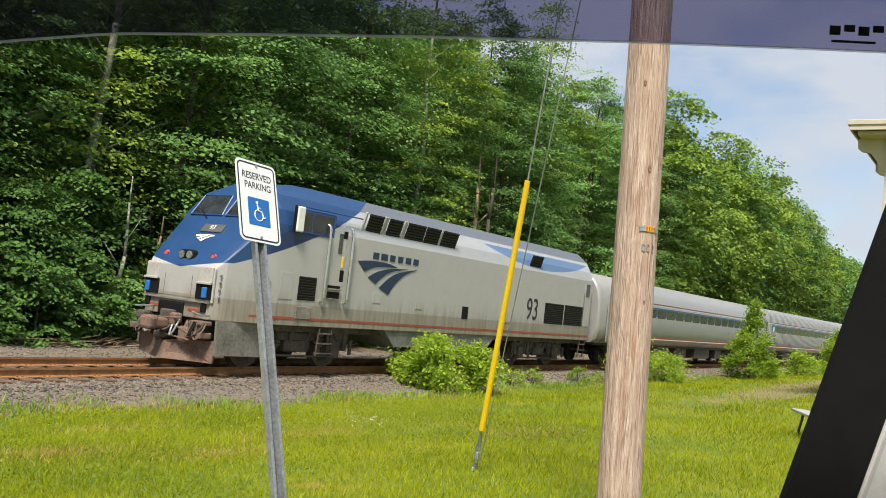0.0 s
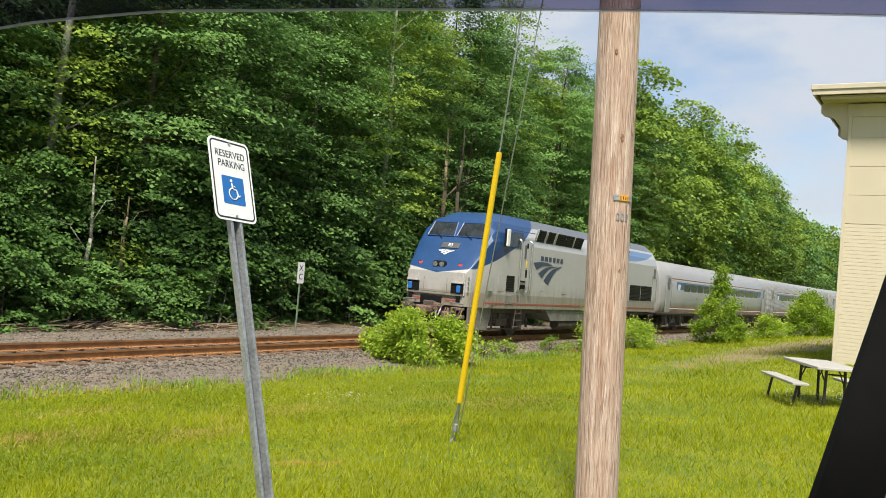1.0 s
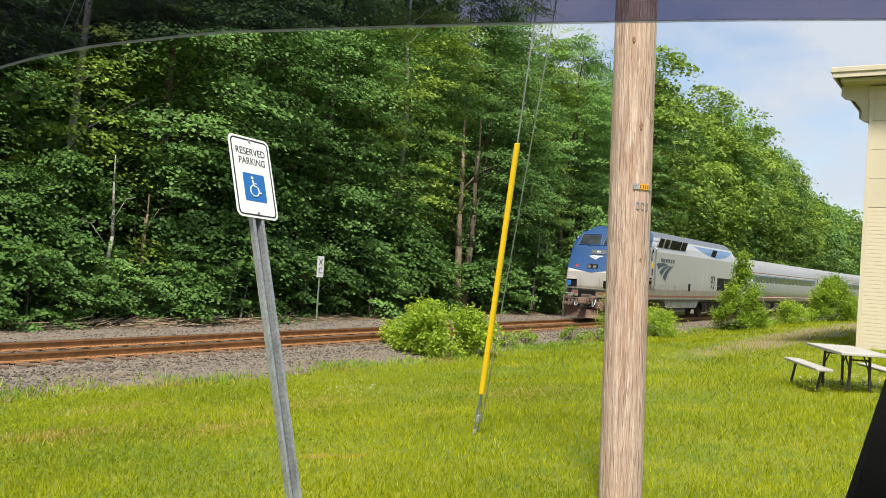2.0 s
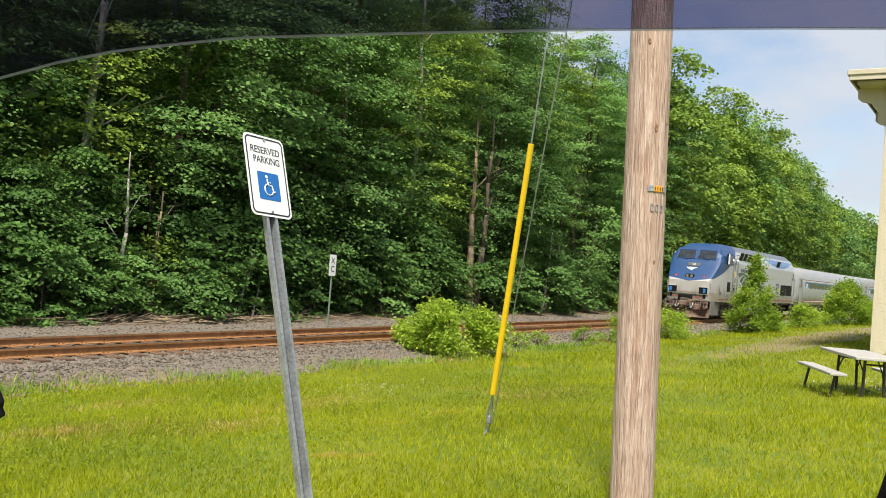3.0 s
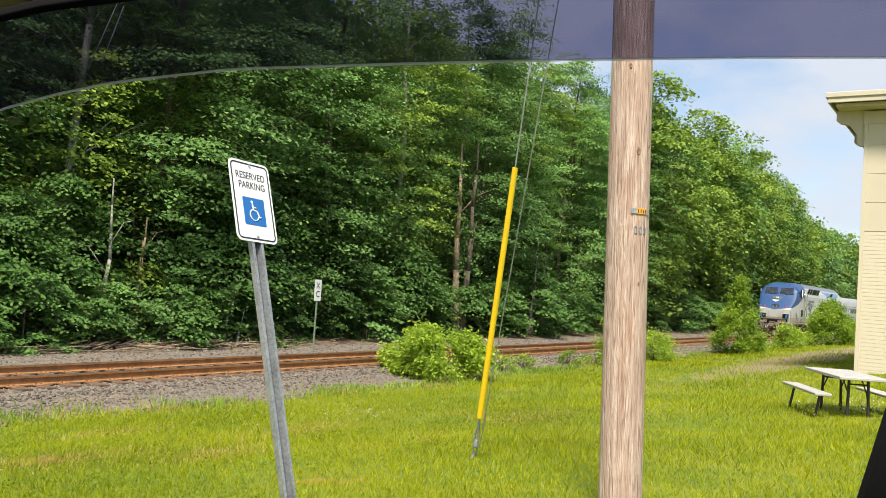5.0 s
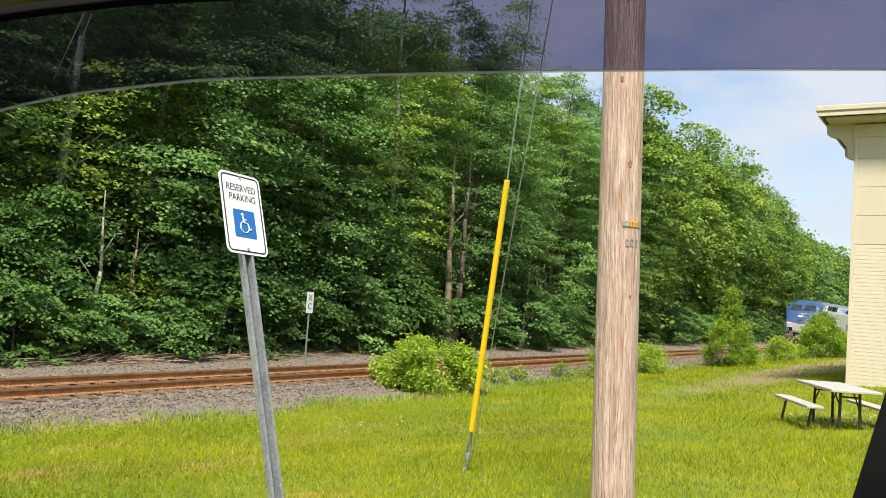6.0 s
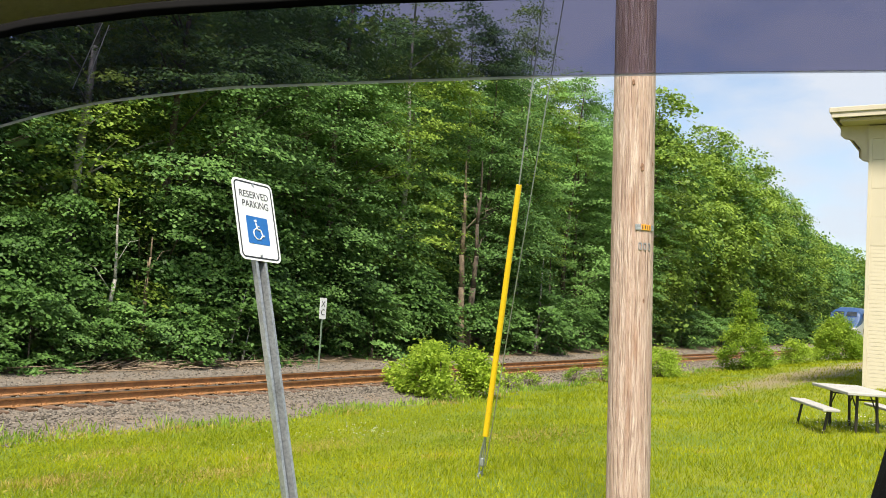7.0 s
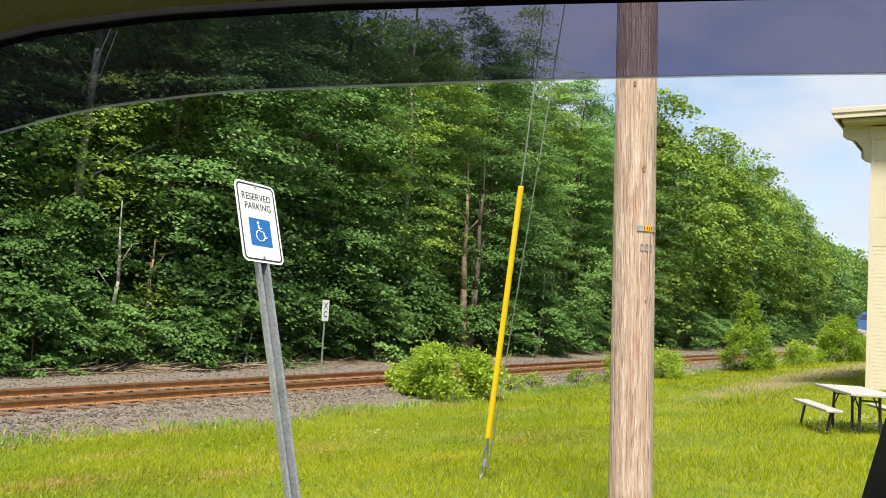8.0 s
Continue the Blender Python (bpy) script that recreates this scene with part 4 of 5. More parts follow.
# cab side: mirror, side window, handrails, door, steps (both sides)
for s in (-1, 1):
    y = s * 1.535
    cw = part("cab_window", box(BM(), (3.72, y, 3.53), (1.36, 0.02, 0.56), 0.02), M_DARKBLUE, loco, "blue framed side window")
    for x0, w in ((3.38, 0.34), (3.96, 0.72)):
        part("pane", box(BM(), (x0, y + s * 0.008, 3.53), (w, 0.016, 0.44), 0.006), M_CABGLASS, cw)
    part("rain_gutter", box(BM(), (4.25, y + s * 0.01, 3.87), (2.3, 0.04, 0.03), 0.008), M_DARKBLUE, loco)
    part("mirror", box(BM(), (3.05, s * 1.62, 3.55), (0.24, 0.1, 0.6), 0.03), M_LOGOWHITE, loco, "white wind deflector")
    part("deflector_edge", box(BM(), (2.91, s * 1.6, 3.55), (0.03, 0.08, 0.62), 0.01), M_BLACK, loco)
    for x in (4.15, 5.02):
        bm = BM()
        line = [(1.53, 1.68), (1.60, 1.70), (1.625, 1.78), (1.625, 3.42), (1.60, 3.52), (1.53, 3.56)]
        for (a0, z0), (a1, z1) in zip(line, line[1:]):
            rod(bm, (x, s * a0, z0), (x, s * a1, z1), 0.036, seg=10)
        part("handrail", bm, M_CHROME, loco, "polished steel handrail")
    d = part("cab_door", box(BM(), (4.58, y, 2.85), (0.62, 0.016, 1.5), 0.006), M_LOCO, loco)
    part("window", box(BM(), (4.66, y + s * 0.012, 3.15), (0.14, 0.02, 0.5), 0.006), M_GLASS, d)
    part("handle", box(BM(), (4.8, y + s * 0.014, 2.7), (0.06, 0.02, 0.28), 0.006), M_YELLOW, d)
    bm = BM()
    for z in (1.86, 2.12):
        box(bm, (4.6, s * 1.51, z), (0.46, 0.06, 0.17), 0.01)
    part("step_recess", bm, M_BLACK, loco)
    for z in (1.77, 2.0):
        part("step_ledge", box(BM(), (4.6, s * 1.56, z), (0.46, 0.08, 0.025), 0.006), M_SKIRT, loco)
    part("door_slot", box(BM(), (4.82, y, 2.36), (0.16, 0.02, 0.3), 0.01), M_BLACK, loco)
    part("door_slot", box(BM(), (4.82, y, 3.38), (0.16, 0.02, 0.2), 0.01), M_BLACK, loco)
    part("sill_box", box(BM(), (3.6, y, 1.38), (0.52, 0.05, 0.3), 0.012), M_SKIRT, loco, "worn beige box on the sill")
    bm = BM()
    for x in (4.3, 4.75):
        rod(bm, (x, s * 1.45, 0.35), (x, s * 1.5, 1.1), 0.025, seg=6)
    for z in (0.42, 0.66, 0.9):
        box(bm, (4.52, s * 1.48, z), (0.48, 0.16, 0.03))
    part("ladder", bm, M_UNDER, loco)
    louvre(loco, 3.35, 3.95, 1.68, 2.24, s * 1.53, 0, 9)
    part("access_panel", box(BM(), (2.95, y, 1.98), (0.42, 0.012, 0.62), 0.004), M_LOCO, loco)
    part("access_panel", box(BM(), (2.2, y, 1.9), (0.42, 0.012, 0.5), 0.004), M_LOCO, loco)
    # upper intake windows, leaning with the roof's shoulder
    for x0, x1 in ((5.7, 6.3), (6.55, 7.15), (7.4, 8.25), (8.3, 9.0), (9.15, 9.95)):
        g = louvre(loco, x0, x1, -0.31, 0.31, s * 0.01, 0, 8, "intake")
        g.matrix_basis = pose(-0.05, s * 1.488, 3.75, -s * 16.0)
    for x0 in (5.56, 6.38, 6.46, 7.24, 7.32, 9.08):
        part("intake_post", box(BM(), (x0, 0, 0), (0.07, 0.05, 0.66), 0.01), M_FACE, loco).matrix_basis = pose(-0.05, s * 1.492, 3.75, -s * 16.0)
    part("intake_sill", box(BM(), (7.75, 0, -0.345), (4.4, 0.05, 0.04), 0.01), M_FACE, loco).matrix_basis = pose(-0.05, s * 1.492, 3.75, -s * 16.0)
    g = louvre(loco, 14.7, 15.5, -0.26, 0.26, s * 0.01, 0, 6, "intake")
    g.matrix_basis = pose(0, s * 1.495, 3.66, -s * 15.0)
    for x0, x1 in ((16.05, 17.55), (17.65, 19.2)):
        louvre(loco, x0, x1, 1.6, 2.34, s * 1.53, 0, 11)
    part("panel_seam", box(BM(), (13.4, y, 2.3), (0.7, 0.01, 1.6), 0.003), M_LOCO, loco)
    part("fuel_port", box(BM(), (10.75, y, 1.72), (0.34, 0.02, 0.38), 0.008), M_BLACK, loco)
    for x, z in ((6.35, 1.9), (8.3, 1.83)):
        part("hatch", box(BM(), (x, y, z), (0.34, 0.012, 0.26), 0.004), M_LOCO, loco)
    rd = part("rear_door", box(BM(), (19.55, y, 2.5), (0.55, 0.016, 1.8), 0.006), M_LOCO, loco)
    part("window", box(BM(), (19.55, y + s * 0.012, 3.0), (0.32, 0.02, 0.5), 0.01), M_GLASS, rd)
    for x in (19.2, 19.88):
        part("handrail", rod(BM(), (x, s * 1.57, 1.6), (x, s * 1.57, 2.9), 0.02, seg=6), M_CHROME, loco)
    bm = BM()
    for x in (19.3, 19.75):
        rod(bm, (x, s * 1.45, 0.4), (x, s * 1.5, 1.1), 0.025, seg=6)
    for z in (0.45, 0.68, 0.9):
        box(bm, (19.52, s * 1.48, z), (0.48, 0.14, 0.03))
    part("ladder", bm, M_UNDER, loco)
    # side mark: a row of plain bars over a navy fan, and the number
    side_m = pose(6.7, y + s * 0.004, 2.40, 90, 0, 0 if s < 0 else 180)
    fan_mark(2.6, 0.88, M_NAVY, loco, side_m)
    for k, wdt in enumerate((0.25, 0.29, 0.23, 0.23, 0.25, 0.24)):
        part("bar", box(BM(), (6.12 + k * 0.36, y + s * 0.004, 3.0), (wdt, 0.008, 0.17), 0.002), M_NAVY, loco)
    text_mesh("road_number", "93", 1.05, pose(15.1, y + s * 0.004, 2.02, 90, 0, 0 if s < 0 else 180) @ Matrix.Diagonal((0.85, 1, 1, 1)), M_INK, loco, 0.004)
for x, w in ((6.0, 1.4), (9.5, 2.6), (13.5, 1.8), (17, 2.4)):
    part("roof_hatch", box(BM(), (x, 0, 4.36), (w, 1.3, 0.08), 0.03), M_GRILLE, loco)
part("gangway", box(BM(), (20.25, 0, 2.4), (0.35, 1.1, 2.2), 0.05), M_BLACK, loco)


def coach(fluted):
    ob = thing("coach", "stainless steel passenger coach with a blue window band", "railway coach", group="coaches of the train")
    half = [(1.38, 0.98), (1.52, 1.15), (1.585, 1.7), (1.6, 2.2), (1.56, 2.75), (1.46, 3.2), (1.25, 3.55), (0.85, 3.76), (0.4, 3.84), (0, 3.86)]
    def ring(x, k=1.0, dz=0.0):
        r = [(x, -a * k, b - dz * (b - 0.98)) for a, b in half]
        return r + [(x, a * k, b - dz * (b - 0.98)) for a, b in half[-2::-1]]
    mt = M_COACH_B if fluted else M_COACH_A
    hull = loft([ring(0.35, 0.93, 0.03), ring(0.5), ring(5), ring(13), ring(21), ring(25.5), ring(25.65, 0.93, 0.03)], mt, "body", ob, "ribbed stainless steel body" if fluted else "dull silver body")
    for q in hull.data.polygons:
        q.use_smooth = len(q.vertices) == 4
    part("vestibule_end", box(BM(), (0.2, 0, 2.3), (0.4, 1.3, 2.4), 0.05), M_BLACK, ob)
    part("underframe", box(BM(), (13, 0, 0.95), (24.5, 2.6, 0.14)), M_UNDER, ob)
    for s in (-1, 1):
        lean = -s * 4.0
        band = part("window_band", box(BM(), (13.2, 0, -0.05), (20.4, 0.02, 0.74), 0.005), M_BAND, ob)
        band.matrix_basis = pose(0, s * 1.588, 2.42, lean)
        me = None
        for k in range(14):
            if me is None:
                w = part("window", box(BM(), (0, 0, 0), (1.08, 0.02, 0.5), 0.008), M_GLASS, band)
                me = w.data
            else:
                w = new("window", me)
                w.parent = band
            w.matrix_basis = pose(4.9 + k * 1.3, s * 0.01, 0)
        fm = part("end_mark", box(BM(), (3.4, 0, 0), (0.45, 0.024, 0.4), 0.005), M_LOGOWHITE, band)
        for k in range(14):
            part("sill_mark", box(BM(), (4.25 + k * 1.3, 0, -0.38), (0.16, 0.026, 0.07), 0.004), M_LOGOWHITE, band)
        for z, lt, my in ((2.90, lean * 2.2, M_RED), (2.83, lean * 2.2, M_LOGOWHITE), (1.34, 0, M_RED), (1.27, 0, M_LOGOWHITE), (1.20, 0, M_RED)):
            st = part("stripe", box(BM(), (13.2, 0, 0), (23.0, 0.016, 0.045)), my, ob)
            st.matrix_basis = pose(0, s * (1.545 - (z - 2.83) * 0.2 if z > 2 else 1.525 + (z - 1.15) * 0.118), z, lt)
        for x in (1.55, 24.4):
            d = part("door", box(BM(), (x, s * 1.59, 2.05), (0.78, 0.04, 2.0), 0.01), mt, ob, "steel vestibule door")
            part("door_window", box(BM(), (x, s * 1.612, 2.6), (0.36, 0.02, 0.62), 0.01), M_GLASS, d)
        for x in (1.0, 2.05, 23.9, 24.9):
            part("handrail", rod(BM(), (x, s * 1.62, 1.4), (x, s * 1.62, 2.6), 0.018, seg=6), M_CHROME, ob)
    bm = BM()
    for x, w in ((8.5, 2.2), (11.5, 1.6), (15, 2.6), (18, 1.2)):
        for s in (-1, 1):
            box(bm, (x, s * 1.05, 0.62), (w, 0.6, 0.5), 0.04)
    part("equipment_box", bm, M_UNDER, ob)
    for xc in (4.1, 21.9):
        truck(ob, xc, 2.6, 0.46)
    return ob


coaches = [coach(False), coach(True)]
for k in range(2):
    coaches.append(copy_thing(coaches[1], Matrix.Identity(4)))


# ---- reserved parking sign on a leaning post ----
SIGN = Matrix(((0.999, 0.023, 0.029, 3.297), (0.021, 0.294, -0.955, 3.395), (-0.031, 0.955, 0.294, 1.88), (0, 0, 0, 1)))


def round_rect(w, h, r, n=6):
    pts = []
    for cx, cy, a0 in ((w / 2 - r, h / 2 - r, 0), (-w / 2 + r, h / 2 - r, 90), (-w / 2 + r, -h / 2 + r, 180), (w / 2 - r, -h / 2 + r, 270)):
        for i in range(n + 1):
            a = radians(a0 + 90 * i / n)
            pts.append((cx + r * math.cos(a), cy + r * math.sin(a)))
    return pts


def frame_strip(bm, w, h, r, t, z0, z1):
    """A rounded rectangular band."""
    o, i = round_rect(w, h, r), round_rect(w - 2 * t, h - 2 * t, max(r - t, 0.002))
    vs = [[bm.verts.new((p[0], p[1], z)) for p in ring] for ring, z in ((o, z1), (i, z1), (o, z0), (i, z0))]
    n = len(o)
    for k in range(n):
        q = (k + 1) % n
        bm.faces.new((vs[0][k], vs[0][q], vs[1][q], vs[1][k]))
        bm.faces.new((vs[2][k], vs[2][q], vs[0][q], vs[0][k]))
        bm.faces.new((vs[1][k], vs[1][q], vs[3][q], vs[3][k]))
    bmesh.ops.recalc_face_normals(bm, faces=bm.faces[:])
    return bm


sign = thing("parking_sign", "white reserved parking sign with blue wheelchair symbol on leaning steel post", "road sign", SIGN)
part("panel", prism(BM(), round_rect(0.305, 0.457, 0.035), "z", -0.002, 0.001), M_WHITE, sign, "white aluminium sign panel")
part("border", frame_strip(BM(), 0.281, 0.433, 0.028, 0.008, 0.001, 0.0022), M_INK, sign)
for txt, yy in (("RESERVED", 0.142), ("PARKING", 0.087)):
    text_mesh("lettering", txt, 0.0505, pose(0.0 if yy > 0.1 else 0.004, yy, 0.002) @ Matrix.Diagonal((0.98 if yy > 0.1 else 0.95, 1.1, 1, 1)), M_INK, sign, 0.0006)
part("symbol_panel", prism(BM(), round_rect(0.16, 0.155, 0.008), "z", 0.001, 0.0024), M_SIGNBLUE, sign, "blue square").matrix_basis = pose(0.0, -0.058, 0)
bm = BM()
W = 0.0034


def stroke(bm, pts, r):
    for a, b in zip(pts, pts[1:]):
        rod(bm, (a[0], a[1], W), (b[0], b[1], W), r, seg=6)


stroke(bm, [(-0.013, -0.018), (-0.008, -0.052), (0.018, -0.056), (0.03, -0.09), (0.042, -0.085)], 0.0045)
stroke(bm, [(-0.011, -0.035), (0.012, -0.037)], 0.0035)
stroke(bm, [(-0.014 + 0.031 * math.cos(radians(a)) + 0.008, -0.078 + 0.031 * math.sin(radians(a))) for a in range(100, 345, 15)], 0.0035)
bmesh.ops.create_cone(bm, cap_ends=True, segments=14, radius1=0.0085, radius2=0.0085, depth=0.003, matrix=Matrix.Translation((-0.0145, -0.006, W)))
part("wheelchair_symbol", bm, M_WHITE, sign)
for yy in (0.205, -0.2):
    part("bolt", rod(BM(), (0.0, yy, 0.0), (0.0, yy, 0.007), 0.0075, seg=10), M_STEEL, sign)
# U-channel post
prof = [(-0.042, -0.004), (-0.024, -0.004), (-0.017, -0.05), (0.017, -0.05), (0.024, -0.004), (0.042, -0.004), (0.042, -0.008), (0.028, -0.008), (0.02, -0.056), (-0.02, -0.056), (-0.028, -0.008), (-0.042, -0.008)]
post = part("post", prism(BM(), prof, "y", -2.42, 0.2), M_STEEL, sign, "galvanised steel channel post")
bm = BM()
for k in range(30):
    box(bm, (0, -0.3 - k * 0.065, -0.0492), (0.010, 0.010, 0.002))
part("punched_hole", bm, M_BLACK, sign)

# ---- utility pole, its tag, and the guy wires ----
pole = thing("utility_pole", "weathered brown wooden utility pole with a small orange tag", "utility pole", pose(6.352, 2.385, -0.3))
bm = BM()
segs, rows = 28, 60
rngp = np.random.default_rng(5)
prev = None
for j in range(rows + 1):
    z = -0.3 + 14.2 * j / rows
    rad = 0.165 - 0.0033 * z
    ring = []
    for i in range(segs):
        a = i * math.tau / segs
        rr = rad * (1 + 0.02 * noise.noise((math.cos(a) * 2.2, math.sin(a) * 2.2, z * 0.15)) + 0.012 * noise.noise((math.cos(a) * 9, math.sin(a) * 9, z * 0.5)))
        ring.append(bm.verts.new((rr * math.cos(a), rr * math.sin(a), z)))
    if prev:
        for i in range(segs):
            bm.faces.new((prev[i], prev[(i + 1) % segs], ring[(i + 1) % segs], ring[i]))
    else:
        bm.faces.new(ring[::-1])
    prev = ring
bm.faces.new(prev)
part("shaft", bm, M_POLE, pole, smooth=True).matrix_basis = pose(0.0095, 0, 0, 0, -4.517, 0)

# orange tag on a metal strip, and nailed metal digits shown as bars, round the shaft's near face
TAG_N = Vector((-0.83, -0.55, 0)).normalized()


def round_pole(z, ang, r=0.159):
    """A pose on the shaft's surface at world height z, turned ang degrees from the side that faces the lot; x across, y up."""
    cx, cy = 6.352 - 0.079 * (z + 0.18), 2.385
    n = Matrix.Rotation(radians(ang), 3, "Z") @ TAG_N
    xr = Vector((0, 0, 1)).cross(n)
    return Matrix(((xr.x, 0, n.x, cx + n.x * r), (xr.y, 0, n.y, cy + n.y * r), (0, 1, 0, z), (0, 0, 0, 1))) @ pose(0, 0, 0, 0, 0, 3.5)


M_KNOT = mat("pole_knot", (0.30, 0.165, 0.105), 0.9, 0, 0.3, 30, 90, 0.4)
M_ORANGE = mat("orange_tag", (0.80, 0.36, 0.03), 0.5, 0, 0.1)
for k in range(4):
    o = part("tag_strip" if k == 0 else "tag_plate", box(BM(), (0, 0, 0.002), (0.046, 0.042, 0.004), 0.001), M_STEEL if k in (0,) else M_ORANGE if k < 3 else M_STEEL, pole)
    o.matrix_basis = Matrix.Translation((-6.352, -2.385, 0.3)) @ round_pole(2.14, 3 + k * 15.5)
    if k in (1, 2):
        for j in (-1, 1):
            part("bar", box(BM(), (j * 0.011, 0, 0.005), (0.007, 0.026, 0.002)), M_INK, o)
for k in range(3):
    o = part("metal_digit", frame_strip(BM(), 0.026, 0.052, 0.008, 0.006, 0.0, 0.003), M_STEEL, pole)
    o.matrix_basis = Matrix.Translation((-6.352, -2.385, 0.3)) @ round_pole(2.0, 9 + k * 14)
for z, an, r in ((2.58, 12, 0.03), (3.2, -16, 0.02), (2.62, 50, 0.015), (1.6, 22, 0.02), (0.75, -20, 0.025)):
    o = part("knot", rod(BM(), (0, 0, -0.01), (0, 0, 0.003), r, r * 0.6, 9), M_KNOT, pole)
    o.matrix_basis = Matrix.Translation((-6.352, -2.385, 0.3)) @ round_pole(z, an, 0.156) @ Matrix.Diagonal((0.7, 1.5, 1, 1))

guy = thing("guy_wire", "yellow plastic guard on a steel guy wire anchored in the lawn", "guy wire", pose(8.46, 4.92, -0.44))
TOP1, TOP2 = Vector((-2.36, -2.54, 13.64)), Vector((-2.36, -2.54, 9.44))
part("wire", rod(BM(), TOP1 * 0.01, TOP1, 0.008, seg=6), M_STEEL, guy)
part("wire", rod(BM(), TOP2 * 0.015 + Vector((0.03, -0.03, 0)), TOP2, 0.006, seg=6), M_STEEL, guy)
bm = BM()
rod(bm, TOP1 * 0.036, TOP1 * 0.236, 0.033, 0.03, 20)
part("guard", bm, M_YELLOW, guy, "bright yellow plastic guard")
bm = BM()
for k, (o1, o2) in enumerate((((0.02, 0), (0.03, -0.01)), ((-0.02, 0.01), (-0.03, 0.02)), ((0, 0.02), (0.01, 0.03)))):
    rod(bm, Vector((o1[0], o1[1], -0.05)), TOP1 * 0.02 + Vector((o2[0], o2[1], 0)), 0.007, seg=6)
    rod(bm, TOP1 * 0.02 + Vector((o2[0], o2[1], 0)), TOP1 * 0.038, 0.007, seg=6)
part("grip", bm, M_STEEL, guy, "twisted galvanised wire grip")
bm = BM()
for i in range(12):
    p0, p1 = i * math.tau / 12, (i + 1) * math.tau / 12
    rod(bm, (0.05 * math.cos(p0), 0.0, 0.02 + 0.05 * math.sin(p0)), (0.05 * math.cos(p1), 0.0, 0.02 + 0.05 * math.sin(p1)), 0.014, seg=6)
rod(bm, (0, 0, -0.25), (0, 0, -0.02), 0.016, seg=8)
part("anchor_eye", bm, M_STEEL, guy, "forged anchor eye")
part("clamp", box(BM(), TOP1 * 0.014, (0.05, 0.05, 0.09), 0.01), M_STEEL, guy)

# ---- whistle post beyond the track ----
xc = thing("whistle_post", "small white railway sign with black letters on a thin green post", "railway sign", pose(20.93, 18.3, float(ground_z(20.93, 18.3))))
part("post", box(BM(), (0, 0.02, 0.9), (0.05, 0.03, 2.0), 0.004), mat("green_post", (0.22, 0.30, 0.22), 0.6, 0.3, 0.1), xc, "thin green steel post")
part("panel", prism(BM(), round_rect(0.32, 0.68, 0.03), "z", -0.003, 0.003), M_WHITE, xc, "white panel").matrix_basis = pose(0, 0, 1.92, 90)
for txt, zz in (("X", 2.06), ("C", 1.79)):
    text_mesh("letter", txt, 0.27, pose(0, -0.006, zz, 90), M_INK, xc, 0.001)

# ---- building ----
depot = thing("building", "two-storey cream building with horizontal siding and taupe eaves", "building", pose(28.5, 0, 0))
part("wall", box(BM(), (6.0, -3.2, 3.5), (12.0, 13.6, 8.0)), M_CREAM, depot, "cream wall")
sid = None
for k in range(38):
    z = -0.42 + k * 0.115
    if sid is None:
        o = part("siding_board", prism(BM(), [(-0.015, 0.0), (0.0, 0.0), (0.0, 0.1145), (-0.0105, 0.1145)], "y", -10.0, 3.6), M_CREAM, depot)
        sid = o.data
    else:
        o = new("siding_board", sid)
        o.parent = depot
    o.matrix_basis = pose(-0.002, 0, z)
for k, z in enumerate((3.95, 4.82, 5.69, 6.56)):
    part("wall_panel", box(BM(), (-0.012, -3.2, z + 0.432), (0.024, 13.6, 0.86), 0.004), M_CREAM, depot)
part("corner_board", box(BM(), (-0.03, 3.56, 3.45), (0.05, 0.1, 7.8), 0.005), M_CREAM, depot)
part("frieze", box(BM(), (-0.035, -3.2, 7.40), (0.05, 13.7, 0.4), 0.01), M_TAUPE, depot)
roof = part("roof", box(BM(), (6.0, -3.2, 7.98), (13.7, 15.4, 0.14), 0.01), M_TAUPE, depot, "taupe flat roof edge")
part("fascia", box(BM(), (-0.86, -3.2, 7.86), (0.06, 15.5, 0.26), 0.01), M_FASCIA, roof)
part("crown_moulding", box(BM(), (-0.90, -3.2, 7.96), (0.06, 15.62, 0.16), 0.02), M_FASCIA, roof)
part("crown_moulding", box(BM(), (6.0, 4.58, 7.96), (13.8, 0.06, 0.16), 0.02), M_FASCIA, roof)
part("fascia", box(BM(), (6.0, 4.52, 7.86), (13.7, 0.06, 0.26), 0.01), M_FASCIA, roof)
part("soffit", box(BM(), (6.0, -3.2, 7.69), (13.4, 15.1, 0.1), 0.01), M_TAUPE, roof)
for x in (0.1, 4.0, 8.0):
    part("bracket", prism(BM(), [(3.6, 7.65), (4.42, 7.65), (4.42, 7.36), (4.32, 7.27), (4.05, 7.2), (3.82, 6.88), (3.82, 6.62), (3.76, 6.55), (3.6, 6.53)], "x", x - 0.09, x + 0.09), M_TAUPE, depot, "shaped wooden eave bracket")


